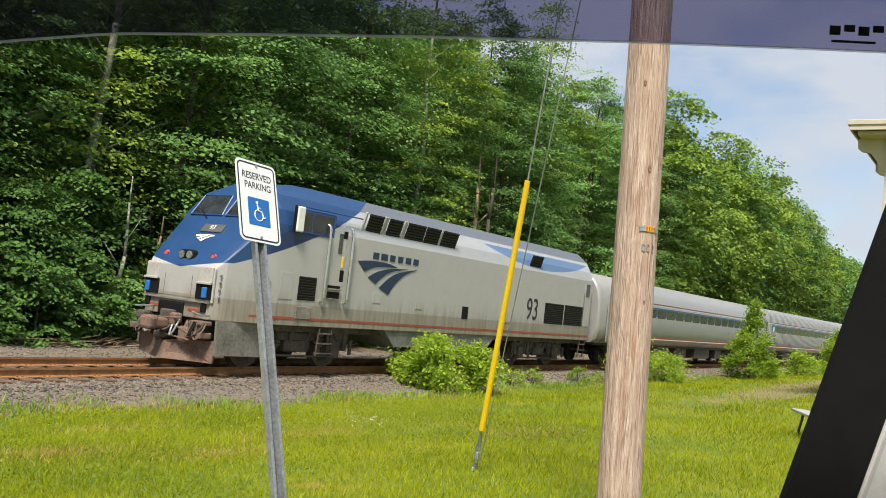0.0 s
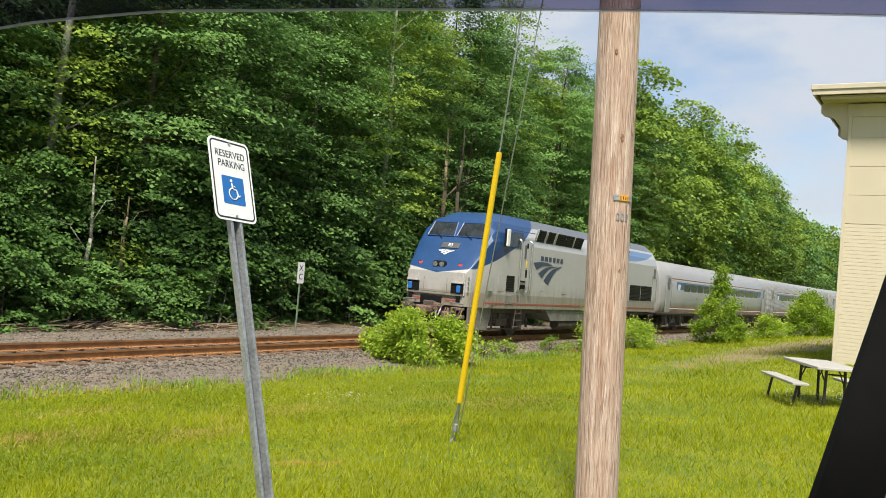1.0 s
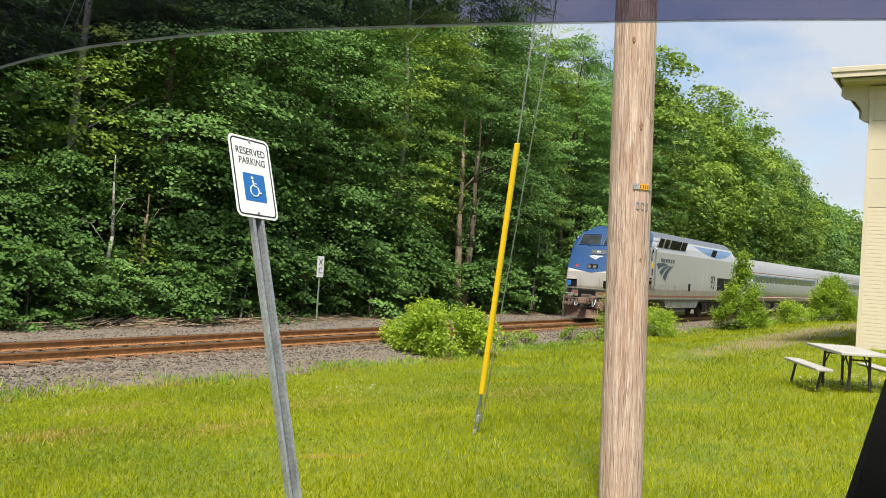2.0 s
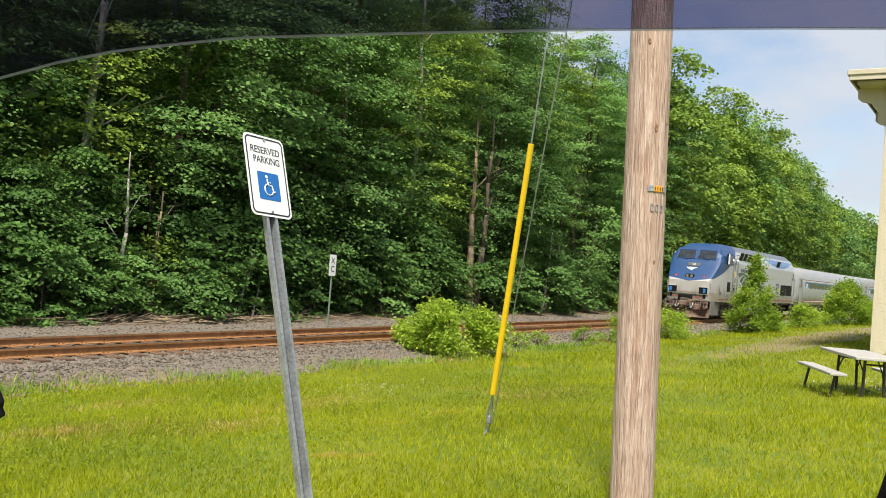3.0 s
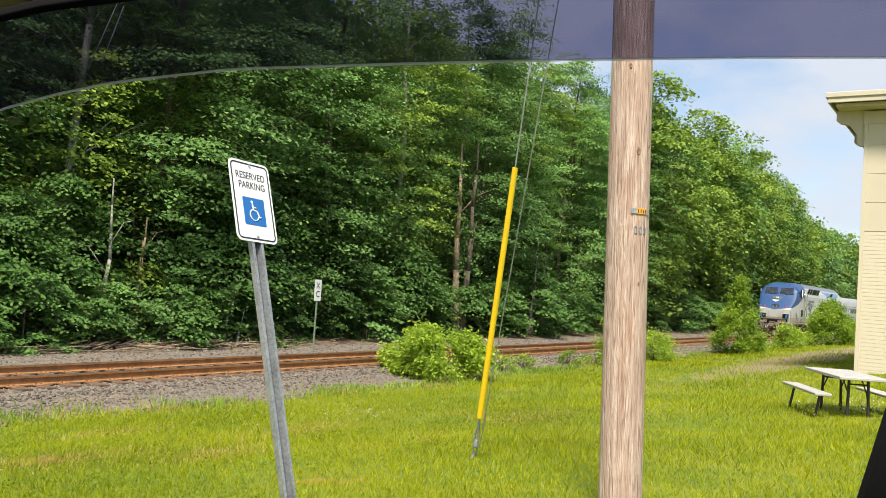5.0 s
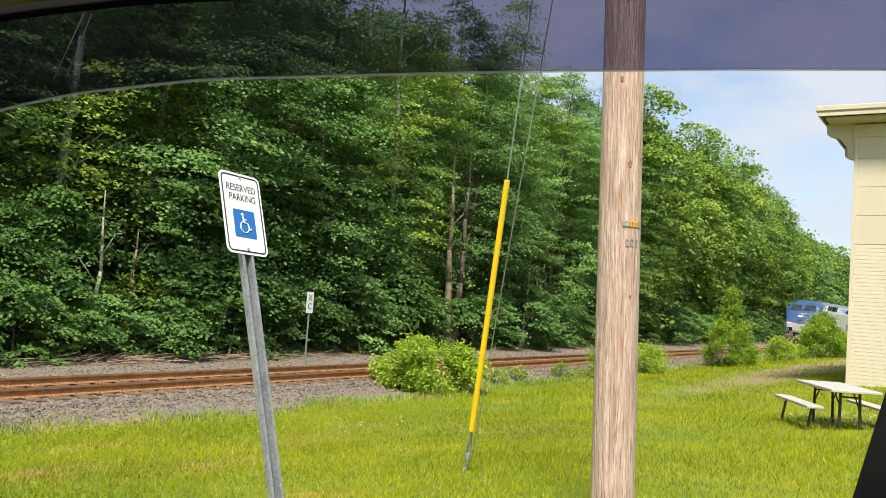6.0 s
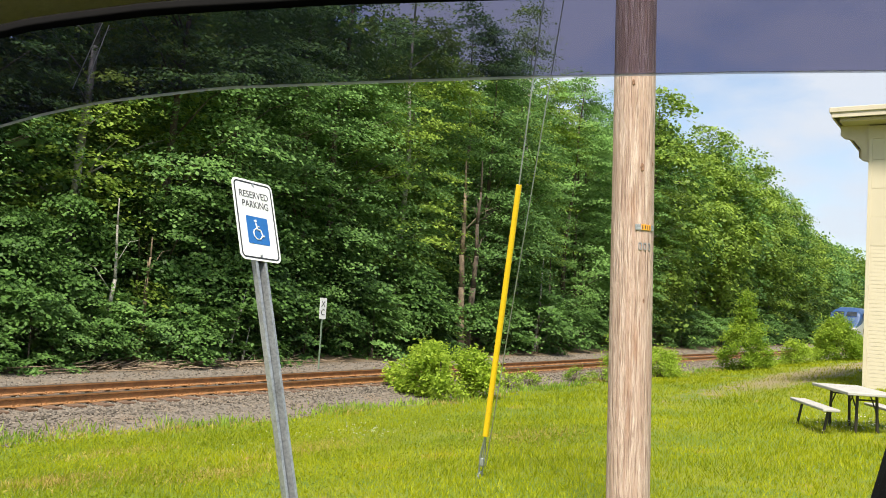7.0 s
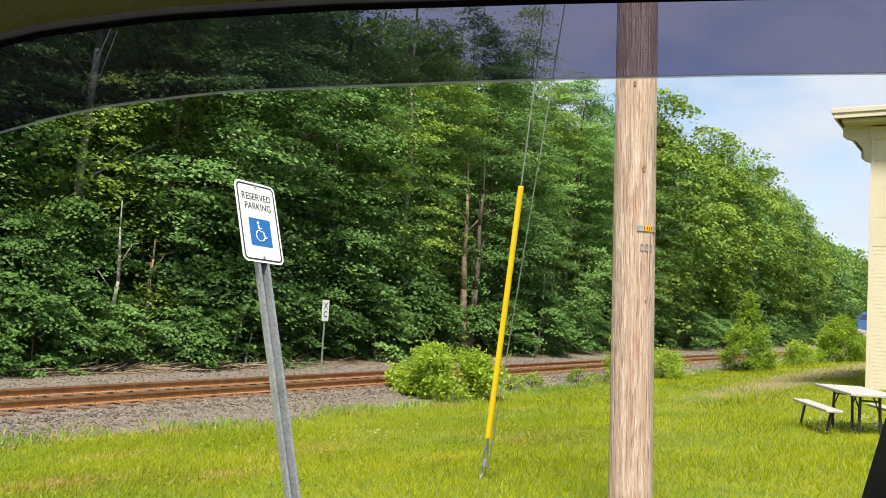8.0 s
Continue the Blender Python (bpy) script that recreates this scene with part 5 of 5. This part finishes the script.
# ---- picnic table ----
def picnic_table(x, y, turn):
    ob = thing("picnic_table", "grey folding picnic table with two benches and dark metal legs", "picnic table", pose(x, y, float(ground_z(x, y)) - 0.04, 0, 0, turn))
    part("tabletop", box(BM(), (0, 0, 0.71), (1.83, 0.80, 0.05), 0.012), M_TABLE, ob, "pale grey plastic tabletop")
    for s in (-1, 1):
        part("bench", box(BM(), (0, s * 0.64, 0.42), (1.83, 0.27, 0.045), 0.012), M_TABLE, ob, "pale grey plastic bench")
    for e in (-0.62, 0.62):
        for s in (-1, 1):
            part("leg", rod(BM(), (e * 1.02, s * 0.17, -0.03), (e, s * 0.15, 0.69), 0.024, seg=8), M_DARKMETAL, ob)
            part("bench_leg", rod(BM(), (e * 1.12, s * 0.70, -0.03), (e * 1.1, s * 0.62, 0.40), 0.022, seg=8), M_DARKMETAL, ob)
            part("strut", rod(BM(), (e, s * 0.15, 0.42), (e * 0.5, s * 0.15, 0.69), 0.012, seg=8), M_DARKMETAL, ob)
        part("brace", rod(BM(), (e, -0.15, 0.60), (e, 0.15, 0.60), 0.014, seg=8), M_DARKMETAL, ob)
    return ob


picnic_table(16.21, 2.19, 27)

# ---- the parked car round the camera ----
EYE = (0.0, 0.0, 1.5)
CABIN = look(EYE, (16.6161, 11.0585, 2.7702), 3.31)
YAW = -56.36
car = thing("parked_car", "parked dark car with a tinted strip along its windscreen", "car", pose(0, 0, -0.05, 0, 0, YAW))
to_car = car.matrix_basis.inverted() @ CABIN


def cabin_part(name, bm, material, label="", parent=None):
    o = part(name, bm, material, parent or car, label)
    o.matrix_basis = to_car
    return o


def glass_film(name, colour, scatter, veil):
    m = bpy.data.materials.new(name)
    m.use_nodes = True
    nt = m.node_tree
    nt.nodes.remove(nt.nodes["Principled BSDF"])
    tr, ts, gl = nt.nodes.new("ShaderNodeBsdfTransparent"), nt.nodes.new("ShaderNodeBsdfTranslucent"), nt.nodes.new("ShaderNodeBsdfGlossy")
    tr.inputs["Color"].default_value, ts.inputs["Color"].default_value = (*colour, 1), (*veil, 1)
    gl.inputs["Roughness"].default_value = 0.05
    a, b = nt.nodes.new("ShaderNodeMixShader"), nt.nodes.new("ShaderNodeMixShader")
    a.inputs[0].default_value, b.inputs[0].default_value = scatter, 0.012
    for p, q in ((tr.outputs[0], a.inputs[1]), (ts.outputs[0], a.inputs[2]), (a.outputs[0], b.inputs[1]), (gl.outputs[0], b.inputs[2]), (b.outputs[0], nt.nodes["Material Output"].inputs["Surface"])):
        nt.links.new(p, q)
    return m


def curve_at(x, xs, ys):
    return float(np.interp(x, xs, ys))


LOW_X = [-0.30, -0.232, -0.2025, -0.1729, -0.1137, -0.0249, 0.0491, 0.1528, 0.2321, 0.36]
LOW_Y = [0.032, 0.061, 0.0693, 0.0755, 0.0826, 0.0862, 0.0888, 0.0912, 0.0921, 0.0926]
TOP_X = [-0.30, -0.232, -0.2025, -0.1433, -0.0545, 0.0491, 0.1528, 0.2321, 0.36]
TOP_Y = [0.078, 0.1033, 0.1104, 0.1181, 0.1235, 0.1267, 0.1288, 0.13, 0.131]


def bent_strip(lo, hi, d, n=48, x0=-0.30, x1=0.36, thick=0.0006):
    bm = BM()
    rows = []
    for i in range(n + 1):
        x = x0 + (x1 - x0) * i / n
        rows.append([bm.verts.new((x, lo(x), -d)), bm.verts.new((x, hi(x), -d)), bm.verts.new((x, hi(x), -d - thick)), bm.verts.new((x, lo(x), -d - thick))])
    for a, b in zip(rows, rows[1:]):
        for k in range(1):
            bm.faces.new((a[0], b[0], b[1], a[1]))
    return bm


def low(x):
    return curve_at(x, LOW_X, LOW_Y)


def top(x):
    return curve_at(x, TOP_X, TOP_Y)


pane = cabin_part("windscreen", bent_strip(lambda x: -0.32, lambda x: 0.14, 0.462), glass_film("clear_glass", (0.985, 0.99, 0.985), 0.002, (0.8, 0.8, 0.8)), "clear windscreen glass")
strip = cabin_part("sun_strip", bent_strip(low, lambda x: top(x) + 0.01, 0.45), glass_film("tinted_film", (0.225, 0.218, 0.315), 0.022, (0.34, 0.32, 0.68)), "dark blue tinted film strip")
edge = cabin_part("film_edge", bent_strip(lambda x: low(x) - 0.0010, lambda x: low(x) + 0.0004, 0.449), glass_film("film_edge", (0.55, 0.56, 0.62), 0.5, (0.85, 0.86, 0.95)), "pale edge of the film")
for o in (pane, strip, edge):
    o.visible_shadow = False
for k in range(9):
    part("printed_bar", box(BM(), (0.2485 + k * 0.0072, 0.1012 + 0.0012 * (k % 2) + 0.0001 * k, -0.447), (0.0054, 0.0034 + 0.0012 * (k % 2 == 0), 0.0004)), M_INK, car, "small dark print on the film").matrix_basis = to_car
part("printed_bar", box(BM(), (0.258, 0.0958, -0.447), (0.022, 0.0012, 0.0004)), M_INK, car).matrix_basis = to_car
# two thin pale lines, slanting across the film's left end
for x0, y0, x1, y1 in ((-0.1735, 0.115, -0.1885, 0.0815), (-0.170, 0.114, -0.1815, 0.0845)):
    o = cabin_part("scratch", rod(BM(), (x0, y0, -0.4485), (x1, y1, -0.4485), 0.00022, seg=5), glass_film("pale_line_film", (0.5, 0.5, 0.56), 0.25, (0.8, 0.8, 0.9)), "thin pale line across the film", strip)
    o.matrix_basis = Matrix.Identity(4)
    o.visible_shadow = False
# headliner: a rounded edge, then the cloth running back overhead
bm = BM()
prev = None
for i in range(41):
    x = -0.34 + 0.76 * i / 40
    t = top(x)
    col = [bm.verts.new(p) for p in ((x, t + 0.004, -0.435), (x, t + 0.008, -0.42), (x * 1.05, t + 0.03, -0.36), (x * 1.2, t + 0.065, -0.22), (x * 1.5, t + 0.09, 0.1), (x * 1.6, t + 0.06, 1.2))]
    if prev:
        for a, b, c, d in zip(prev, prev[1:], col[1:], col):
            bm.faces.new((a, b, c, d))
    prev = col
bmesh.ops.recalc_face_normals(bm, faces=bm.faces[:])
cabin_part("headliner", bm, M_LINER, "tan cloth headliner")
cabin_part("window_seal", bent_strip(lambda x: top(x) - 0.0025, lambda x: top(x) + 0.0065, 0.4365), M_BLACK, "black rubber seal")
# pillar by the windscreen's side
def slant(y):
    return 0.3690 + (y - 0.0283) * 0.30


cabin_part("pillar_seal", prism(BM(), [(slant(-0.7), -0.7), (slant(-0.7) + 0.05, -0.7), (slant(0.15) + 0.05, 0.15), (slant(0.15), 0.15)], "z", -0.628, -0.62), M_BLACK, "black rubber door seal")
bm = prism(BM(), [(slant(-0.7) + 0.049, -0.7), (slant(-0.7) + 0.3, -0.7), (slant(0.15) + 0.3, 0.15), (slant(0.15) + 0.049, 0.15)], "z", -0.632, -0.617)
bmesh.ops.bevel(bm, geom=bm.edges[:], offset=0.005, segments=2, affect="EDGES")
cabin_part("pillar_trim", bm, M_TRIMGREY, "grey plastic pillar trim")
bm = prism(BM(), [(-0.76, -0.165), (-0.576, -0.17), (-0.558, -0.20), (-0.538, -0.25), (-0.543, -0.268), (-0.576, -0.29), (-0.76, -0.295)], "z", -1.05, -0.99)
bmesh.ops.bevel(bm, geom=bm.edges[:], offset=0.008, segments=2, affect="EDGES")
cabin_part("door_mirror", bm, M_BLACK, "black door mirror housing")
# unseen roof and walls added to shut daylight out, in the car's upright frame
M_COAT = mat("dark_car_paint", (0.03, 0.032, 0.036), 0.3, 0.3, 0.1)
part("roof", box(BM(), (-0.1, -0.75, 1.83), (1.5, 2.0, 0.05), 0.02), M_COAT, car, "dark unseen roof that closes the cabin")
part("rear_wall", box(BM(), (-0.1, -1.75, 1.2), (1.6, 0.08, 1.25), 0.03), M_COAT, car)
for sx in (-0.95, 0.78):
    part("side_wall", box(BM(), (sx, -0.8, 1.2), (0.08, 1.9, 1.25), 0.03), M_COAT, car)
bm = box(BM(), (-0.08, 0.0, 0.55), (1.8, 4.2, 0.5), 0.12)
part("lower_body", bm, M_COAT, car)
bm = prism(BM(), [(0.35, 0.78), (1.75, 0.78), (1.75, 0.80), (0.75, 0.92), (0.40, 0.95)], "x", -0.85, 0.72)
part("bonnet", bm, M_COAT, car)
part("dashboard", box(BM(), (-0.08, 0.42, 0.92), (1.5, 0.35, 0.12), 0.04), M_BLACK, car)
for sx in (-0.88, 0.72):
    for sy in (-1.35, 1.3):
        wh = part("wheel", rod(BM(), (sx - 0.11, sy, 0.33), (sx + 0.11, sy, 0.33), 0.33, seg=28), M_BLACK, car, "black tyre")
        part("rim", rod(BM(), (sx - 0.115, sy, 0.33), (sx + 0.115, sy, 0.33), 0.2, seg=18), M_STEEL, wh)

# ---- brushwood and bare trunks at the wood's edge ----
rngs = np.random.default_rng(31)
bm = BM()
for k in range(230):
    x, y = rngs.normal(17.2, 2.6), rngs.normal(19.65, 0.22)
    z = float(ground_z(x, y)) + rngs.uniform(0.01, 0.16)
    a, l = rngs.normal(0.1, 0.5), rngs.uniform(0.25, 1.2)
    rod(bm, (x, y, z), (x + l * math.cos(a), y + l * math.sin(a), z + rngs.uniform(-0.12, 0.16)), rngs.uniform(0.008, 0.025), 0.006, 5)
tagged(obj("brushwood", bm, M_STICK), "pile of dry brown branches at the wood's edge", "brushwood", kind="stuff")
for k, (x, y, h, r, lean, mt) in enumerate(((15.0, 21.0, 4.6, 0.09, 0.02, M_BIRCH), (16.3, 21.3, 3.6, 0.10, 0.08, M_STICK), (18.9, 20.3, 2.6, 0.05, 0.28, M_BIRCH), (19.6, 20.4, 1.3, 0.04, 0.3, M_BIRCH), (33.6, 20.9, 9.0, 0.2, 0.02, M_STICK), (34.3, 21.1, 9.0, 0.18, 0.03, M_BARK), (40.5, 20.7, 5.0, 0.09, 0.05, M_BIRCH), (43.0, 21.2, 5.5, 0.1, 0.03, M_BARK))):
    tr = thing("bare_tree", "slender leafless tree at the edge of the wood", "tree", pose(x, y, float(ground_z(x, y))), group="bare trees")
    rg = np.random.default_rng(100 + k)
    pts = [(rg.normal(0, 0.9) + lean * h * 0.7, rg.normal(0, 0.4), rg.uniform(0.45, 0.95) * h) for _ in range(5 if h > 5 else 2)]
    part("trunk", limb_mesh(rg, h, r, pts, lean=lean), mt, tr, smooth=True)


# ---- stones, ties, grass: many small pieces ----
def island_mat(name, c0, c1, rough=0.9):
    m = bpy.data.materials.new(name)
    m.use_nodes = True
    nt = m.node_tree
    b = nt.nodes["Principled BSDF"]
    geo = nt.nodes.new("ShaderNodeNewGeometry")
    mx = nt.nodes.new("ShaderNodeMix")
    mx.data_type = "RGBA"
    mx.inputs["A"].default_value, mx.inputs["B"].default_value = (*c0, 1), (*c1, 1)
    nt.links.new(geo.outputs["Random Per Island"], mx.inputs["Factor"])
    nt.links.new(mx.outputs["Result"], b.inputs["Base Color"])
    b.inputs["Roughness"].default_value = rough
    return m


def octahedra(rng, c, size):
    """Eight-sided, uneven stones as separate pieces: corners and faces."""
    n = len(c)
    base = np.array([(1, 0, 0), (0, 1, 0), (-1, 0, 0), (0, -1, 0), (0, 0, 0.75), (0, 0, -0.75)], float)
    v = base[None] * rng.uniform(0.6, 1.25, (n, 6, 1)) + rng.normal(0, 0.12, (n, 6, 3))
    a = rng.uniform(0, 2 * np.pi, n)
    x = v[..., 0] * np.cos(a)[:, None] - v[..., 1] * np.sin(a)[:, None]
    y = v[..., 0] * np.sin(a)[:, None] + v[..., 1] * np.cos(a)[:, None]
    v = np.stack([x, y, v[..., 2]], -1) * size[:, None, None] + c[:, None]
    f = np.array([(0, 1, 4), (1, 2, 4), (2, 3, 4), (3, 0, 4), (1, 0, 5), (2, 1, 5), (3, 2, 5), (0, 3, 5)])
    return v.reshape(-1, 3), (f[None] + 6 * np.arange(n)[:, None, None]).reshape(-1, 3)


rng = np.random.default_rng(77)
n = 42000
x = 2 + 62 * rng.uniform(0, 1, n) ** 1.5
y = np.where(rng.uniform(0, 1, n) < 0.66, rng.uniform(12.2, 14.75, n), np.where(rng.uniform(0, 1, n) < 0.4, rng.uniform(14.9, 16.3, n), rng.uniform(16.5, 19.6, n)))
keep = y > edge_y(x) - 0.25 + rng.normal(0, 0.15, n)
x, y = x[keep], y[keep]
size = rng.uniform(0.017, 0.037, len(x)) * (1 + x / 90)
z = ground_z(x, y) + 0.1 * size
V, F = octahedra(rng, np.stack([x, y, z], 1), size)
tagged(raw("ballast", V.tolist(), F.tolist(), island_mat("crushed_stone", (0.05, 0.042, 0.034), (0.235, 0.195, 0.155))), "grey crushed stone ballast", "ballast", kind="stuff")


def blades(rng, x, y, h, w, bend=0.5):
    n = len(x)
    a = rng.uniform(0, 2 * np.pi, n)
    z = ground_z(x, y) - 0.005
    d = np.stack([np.cos(a), np.sin(a)], 1)
    b = rng.normal(0, bend, (n, 2)) * h[:, None]
    p0 = np.stack([x - d[:, 0] * w, y - d[:, 1] * w, z], 1)
    p1 = np.stack([x + d[:, 0] * w, y + d[:, 1] * w, z], 1)
    p2 = np.stack([x + b[:, 0], y + b[:, 1], z + h], 1)
    return np.stack([p0, p1, p2], 1).reshape(-1, 3)


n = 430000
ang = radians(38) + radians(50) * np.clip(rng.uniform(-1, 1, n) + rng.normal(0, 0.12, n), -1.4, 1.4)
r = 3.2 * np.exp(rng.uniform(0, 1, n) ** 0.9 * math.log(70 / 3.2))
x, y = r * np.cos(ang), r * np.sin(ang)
keep = (y < edge_y(x) + rng.normal(0, 0.12, n)) & ~((x > 28.2) & (y < 3.7))
drive = ((x - 44) / 22) ** 2 + ((y - 6.8) / 1.5) ** 2
keep &= (drive > 1.1) | (rng.uniform(0, 1, n) < 0.38)
for px, py, pr in BARE:
    keep &= (np.hypot(x - px, y - py) > pr * rng.uniform(0.0, 1.0, n))
x, y, r = x[keep], y[keep], r[keep]
pat = np.sin(x * 0.8 + 1.3 * np.sin(y * 0.6)) * np.sin(y * 1.1 + x * 0.23)
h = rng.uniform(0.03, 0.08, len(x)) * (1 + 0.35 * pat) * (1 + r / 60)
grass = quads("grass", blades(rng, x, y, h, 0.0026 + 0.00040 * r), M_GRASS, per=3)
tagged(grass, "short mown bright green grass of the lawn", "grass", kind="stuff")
n = 36000
k = rng.integers(0, 420, n)
cx, cy = rng.uniform(3.2, 15, 420), rng.uniform(5.5, 12.3, 420)
x, y = cx[k] + rng.normal(0, 0.22, n), cy[k] + rng.normal(0, 0.16, n)
c = np.stack([x, y, ground_z(x, y) + rng.uniform(0.03, 0.09, n)], 1)
up = unit(np.array([0, 0, 1.0]) + rng.normal(0, 0.4, (n, 3)))
ah = rng.normal(0, 1, (n, 3))
ah = unit(ah - (ah * up).sum(-1, keepdims=True) * up)
cover = quads("broad_leaves", leaf_faces(c, ah, up, rng.uniform(0.014, 0.032, n), 0.8), M_COVER)
tagged(cover, "low broad-leaved weeds and clover in the lawn", "weeds", kind="stuff")
n = 6000
cx = rng.uniform(4, 60, 130)
k = rng.integers(0, 130, n)
x = cx[k] + rng.normal(0, 0.28, n)
y = edge_y(x) + rng.normal(0.05, 0.22, n) + 0.5 * (cx[k] % 1.0) * (rng.uniform(0, 1, n) < 0.25)
weeds = quads("weeds", blades(rng, x, y, rng.uniform(0.05, 0.2, n), 0.012 + 0.0004 * x, 0.35), M_LEAF_SHRUB, per=3)
n = 5200
spot = np.array([(7.2, 7.7, 0.45), (5.85, 9.0, 0.4), (6.6, 8.6, 0.7), (9.4, 8.3, 0.6), (12.5, 6.4, 0.7), (8.0, 10.6, 0.5)])
k = rng.integers(0, len(spot), n)
x, y = spot[k, 0] + rng.normal(0, 1, n) * spot[k, 2], spot[k, 1] + rng.normal(0, 0.5, n) * spot[k, 2]
straw = quads("straw", blades(rng, x, y, rng.uniform(0.03, 0.075, n), 0.006 + 0.0003 * x, 0.8), M_DRY, per=3)
tagged(straw, "patches of dry straw-coloured grass in the lawn", "grass", kind="stuff")
n = 1500
k = rng.integers(0, 26, n)
cx = rng.uniform(5, 45, 26)
x = cx[k] + rng.normal(0, 0.3, n)
y = edge_y(x) + rng.normal(-0.1, 0.2, n)
dry = quads("dry_grass", blades(rng, x, y, rng.uniform(0.06, 0.16, n), 0.006 + 0.0004 * x, 0.5), M_DRY, per=3)
tagged(dry, "tufts of dry yellow grass beside the ballast", "grass", kind="stuff")
tagged(weeds, "taller green weeds along the ballast's edge", "weeds", kind="stuff")
n = 170
x, y = rng.normal(11.2, 1.0, n), rng.normal(8.9, 0.55, n)
V, F = octahedra(rng, np.stack([x, y, ground_z(x, y) + rng.uniform(0.05, 0.1, n)], 1), rng.uniform(0.006, 0.011, n))
n2 = 260
x, y = rng.normal(17.0, 0.9, n2), rng.normal(1.9, 0.6, n2)
V2, F2 = octahedra(rng, np.stack([x, y, ground_z(x, y) + rng.uniform(0.05, 0.1, n2)], 1), rng.uniform(0.008, 0.014, n2))
tagged(raw("clover", np.concatenate([V, V2]).tolist(), np.concatenate([F, F2 + 6 * n]).tolist(), M_CLOVER), "small white clover flowers in the lawn", "clover", kind="stuff")

tie_mesh = None
for k in range(250):
    if tie_mesh is None:
        o = part("tie", box(BM(), (0, 0, 0), (0.22, 2.6, 0.17), 0.012), M_TIE, track, "weathered wooden tie")
        tie_mesh = o.data
    else:
        o = new("tie", tie_mesh)
        o.parent = track
    o.matrix_basis = pose(1.038 + k * 0.52 + rng.uniform(-0.02, 0.02), rng.uniform(-0.06, 0.06) + float(sweep(1.038 + k * 0.52)), -0.245 + rng.uniform(-0.012, 0.006), 0, 0, rng.uniform(-1.2, 1.2))

plate_mesh = None
for k in range(130):
    for side in (-1, 1):
        if plate_mesh is None:
            bm = box(BM(), (0, 0, 0), (0.18, 0.36, 0.02), 0.004)
            for a, b in ((-0.05, -0.11), (0.05, -0.11), (-0.05, 0.11), (0.05, 0.11)):
                box(bm, (a, b, 0.02), (0.03, 0.04, 0.035))
            o = part("tie_plate", bm, M_RUST, track, "rusty tie plate with spike heads")
            plate_mesh = o.data
        else:
            o = new("tie_plate", plate_mesh)
            o.parent = track
        o.matrix_basis = pose(3.0 + (k + 0.15) * 0.52, side * 0.7525 + float(sweep(3.0 + k * 0.52)), -0.158, 0, 0, 0)


# ---- moving things ----
def motions():
    lead = [(0, 12.75), (0.5, 18.95), (1, 24.7), (1.5, 30.4), (3, 48.28), (3.5, 54.6), (4, 60.6), (4.5, 66.6), (5, 72.8), (6.5, 90.9), (7, 96.9), (7.5, 102.9), (8, 108.6)]

    def on_track(s, wheelbase):
        turn = math.degrees(math.atan2(sweep(s + wheelbase + 4) - sweep(s + 4), wheelbase))
        return pose(s, TRACK_Y + float(sweep(s + 4)) - 4 * math.tan(radians(turn)), RAIL_Z + 0.036 - 0.003 * s, 0, 0.172, turn)

    walk(loco, [(t, on_track(s - 1.17, 12.65)) for t, s in lead])
    for k, c in enumerate(coaches):
        walk(c, [(t, on_track(s - 1.17 + 20.45 + 26.0 * k, 17.8)) for t, s in lead])
    ts, ss = [a for a, _ in lead], [b for _, b in lead]
    turning = [(w, 0.508) for w in wheels]
    for c in coaches:
        turning += [(o, 0.46) for o in c.children_recursive if o.name.startswith("wheelset")]
    for w, r in turning:
        rest = w.matrix_basis.copy()
        walk(w, [(f / 30, rest @ pose(0, 0, 0, 0, math.degrees((float(np.interp(f / 30, ts, ss)) - ss[0]) / r), 0)) for f in range(0, 241)])


motions()
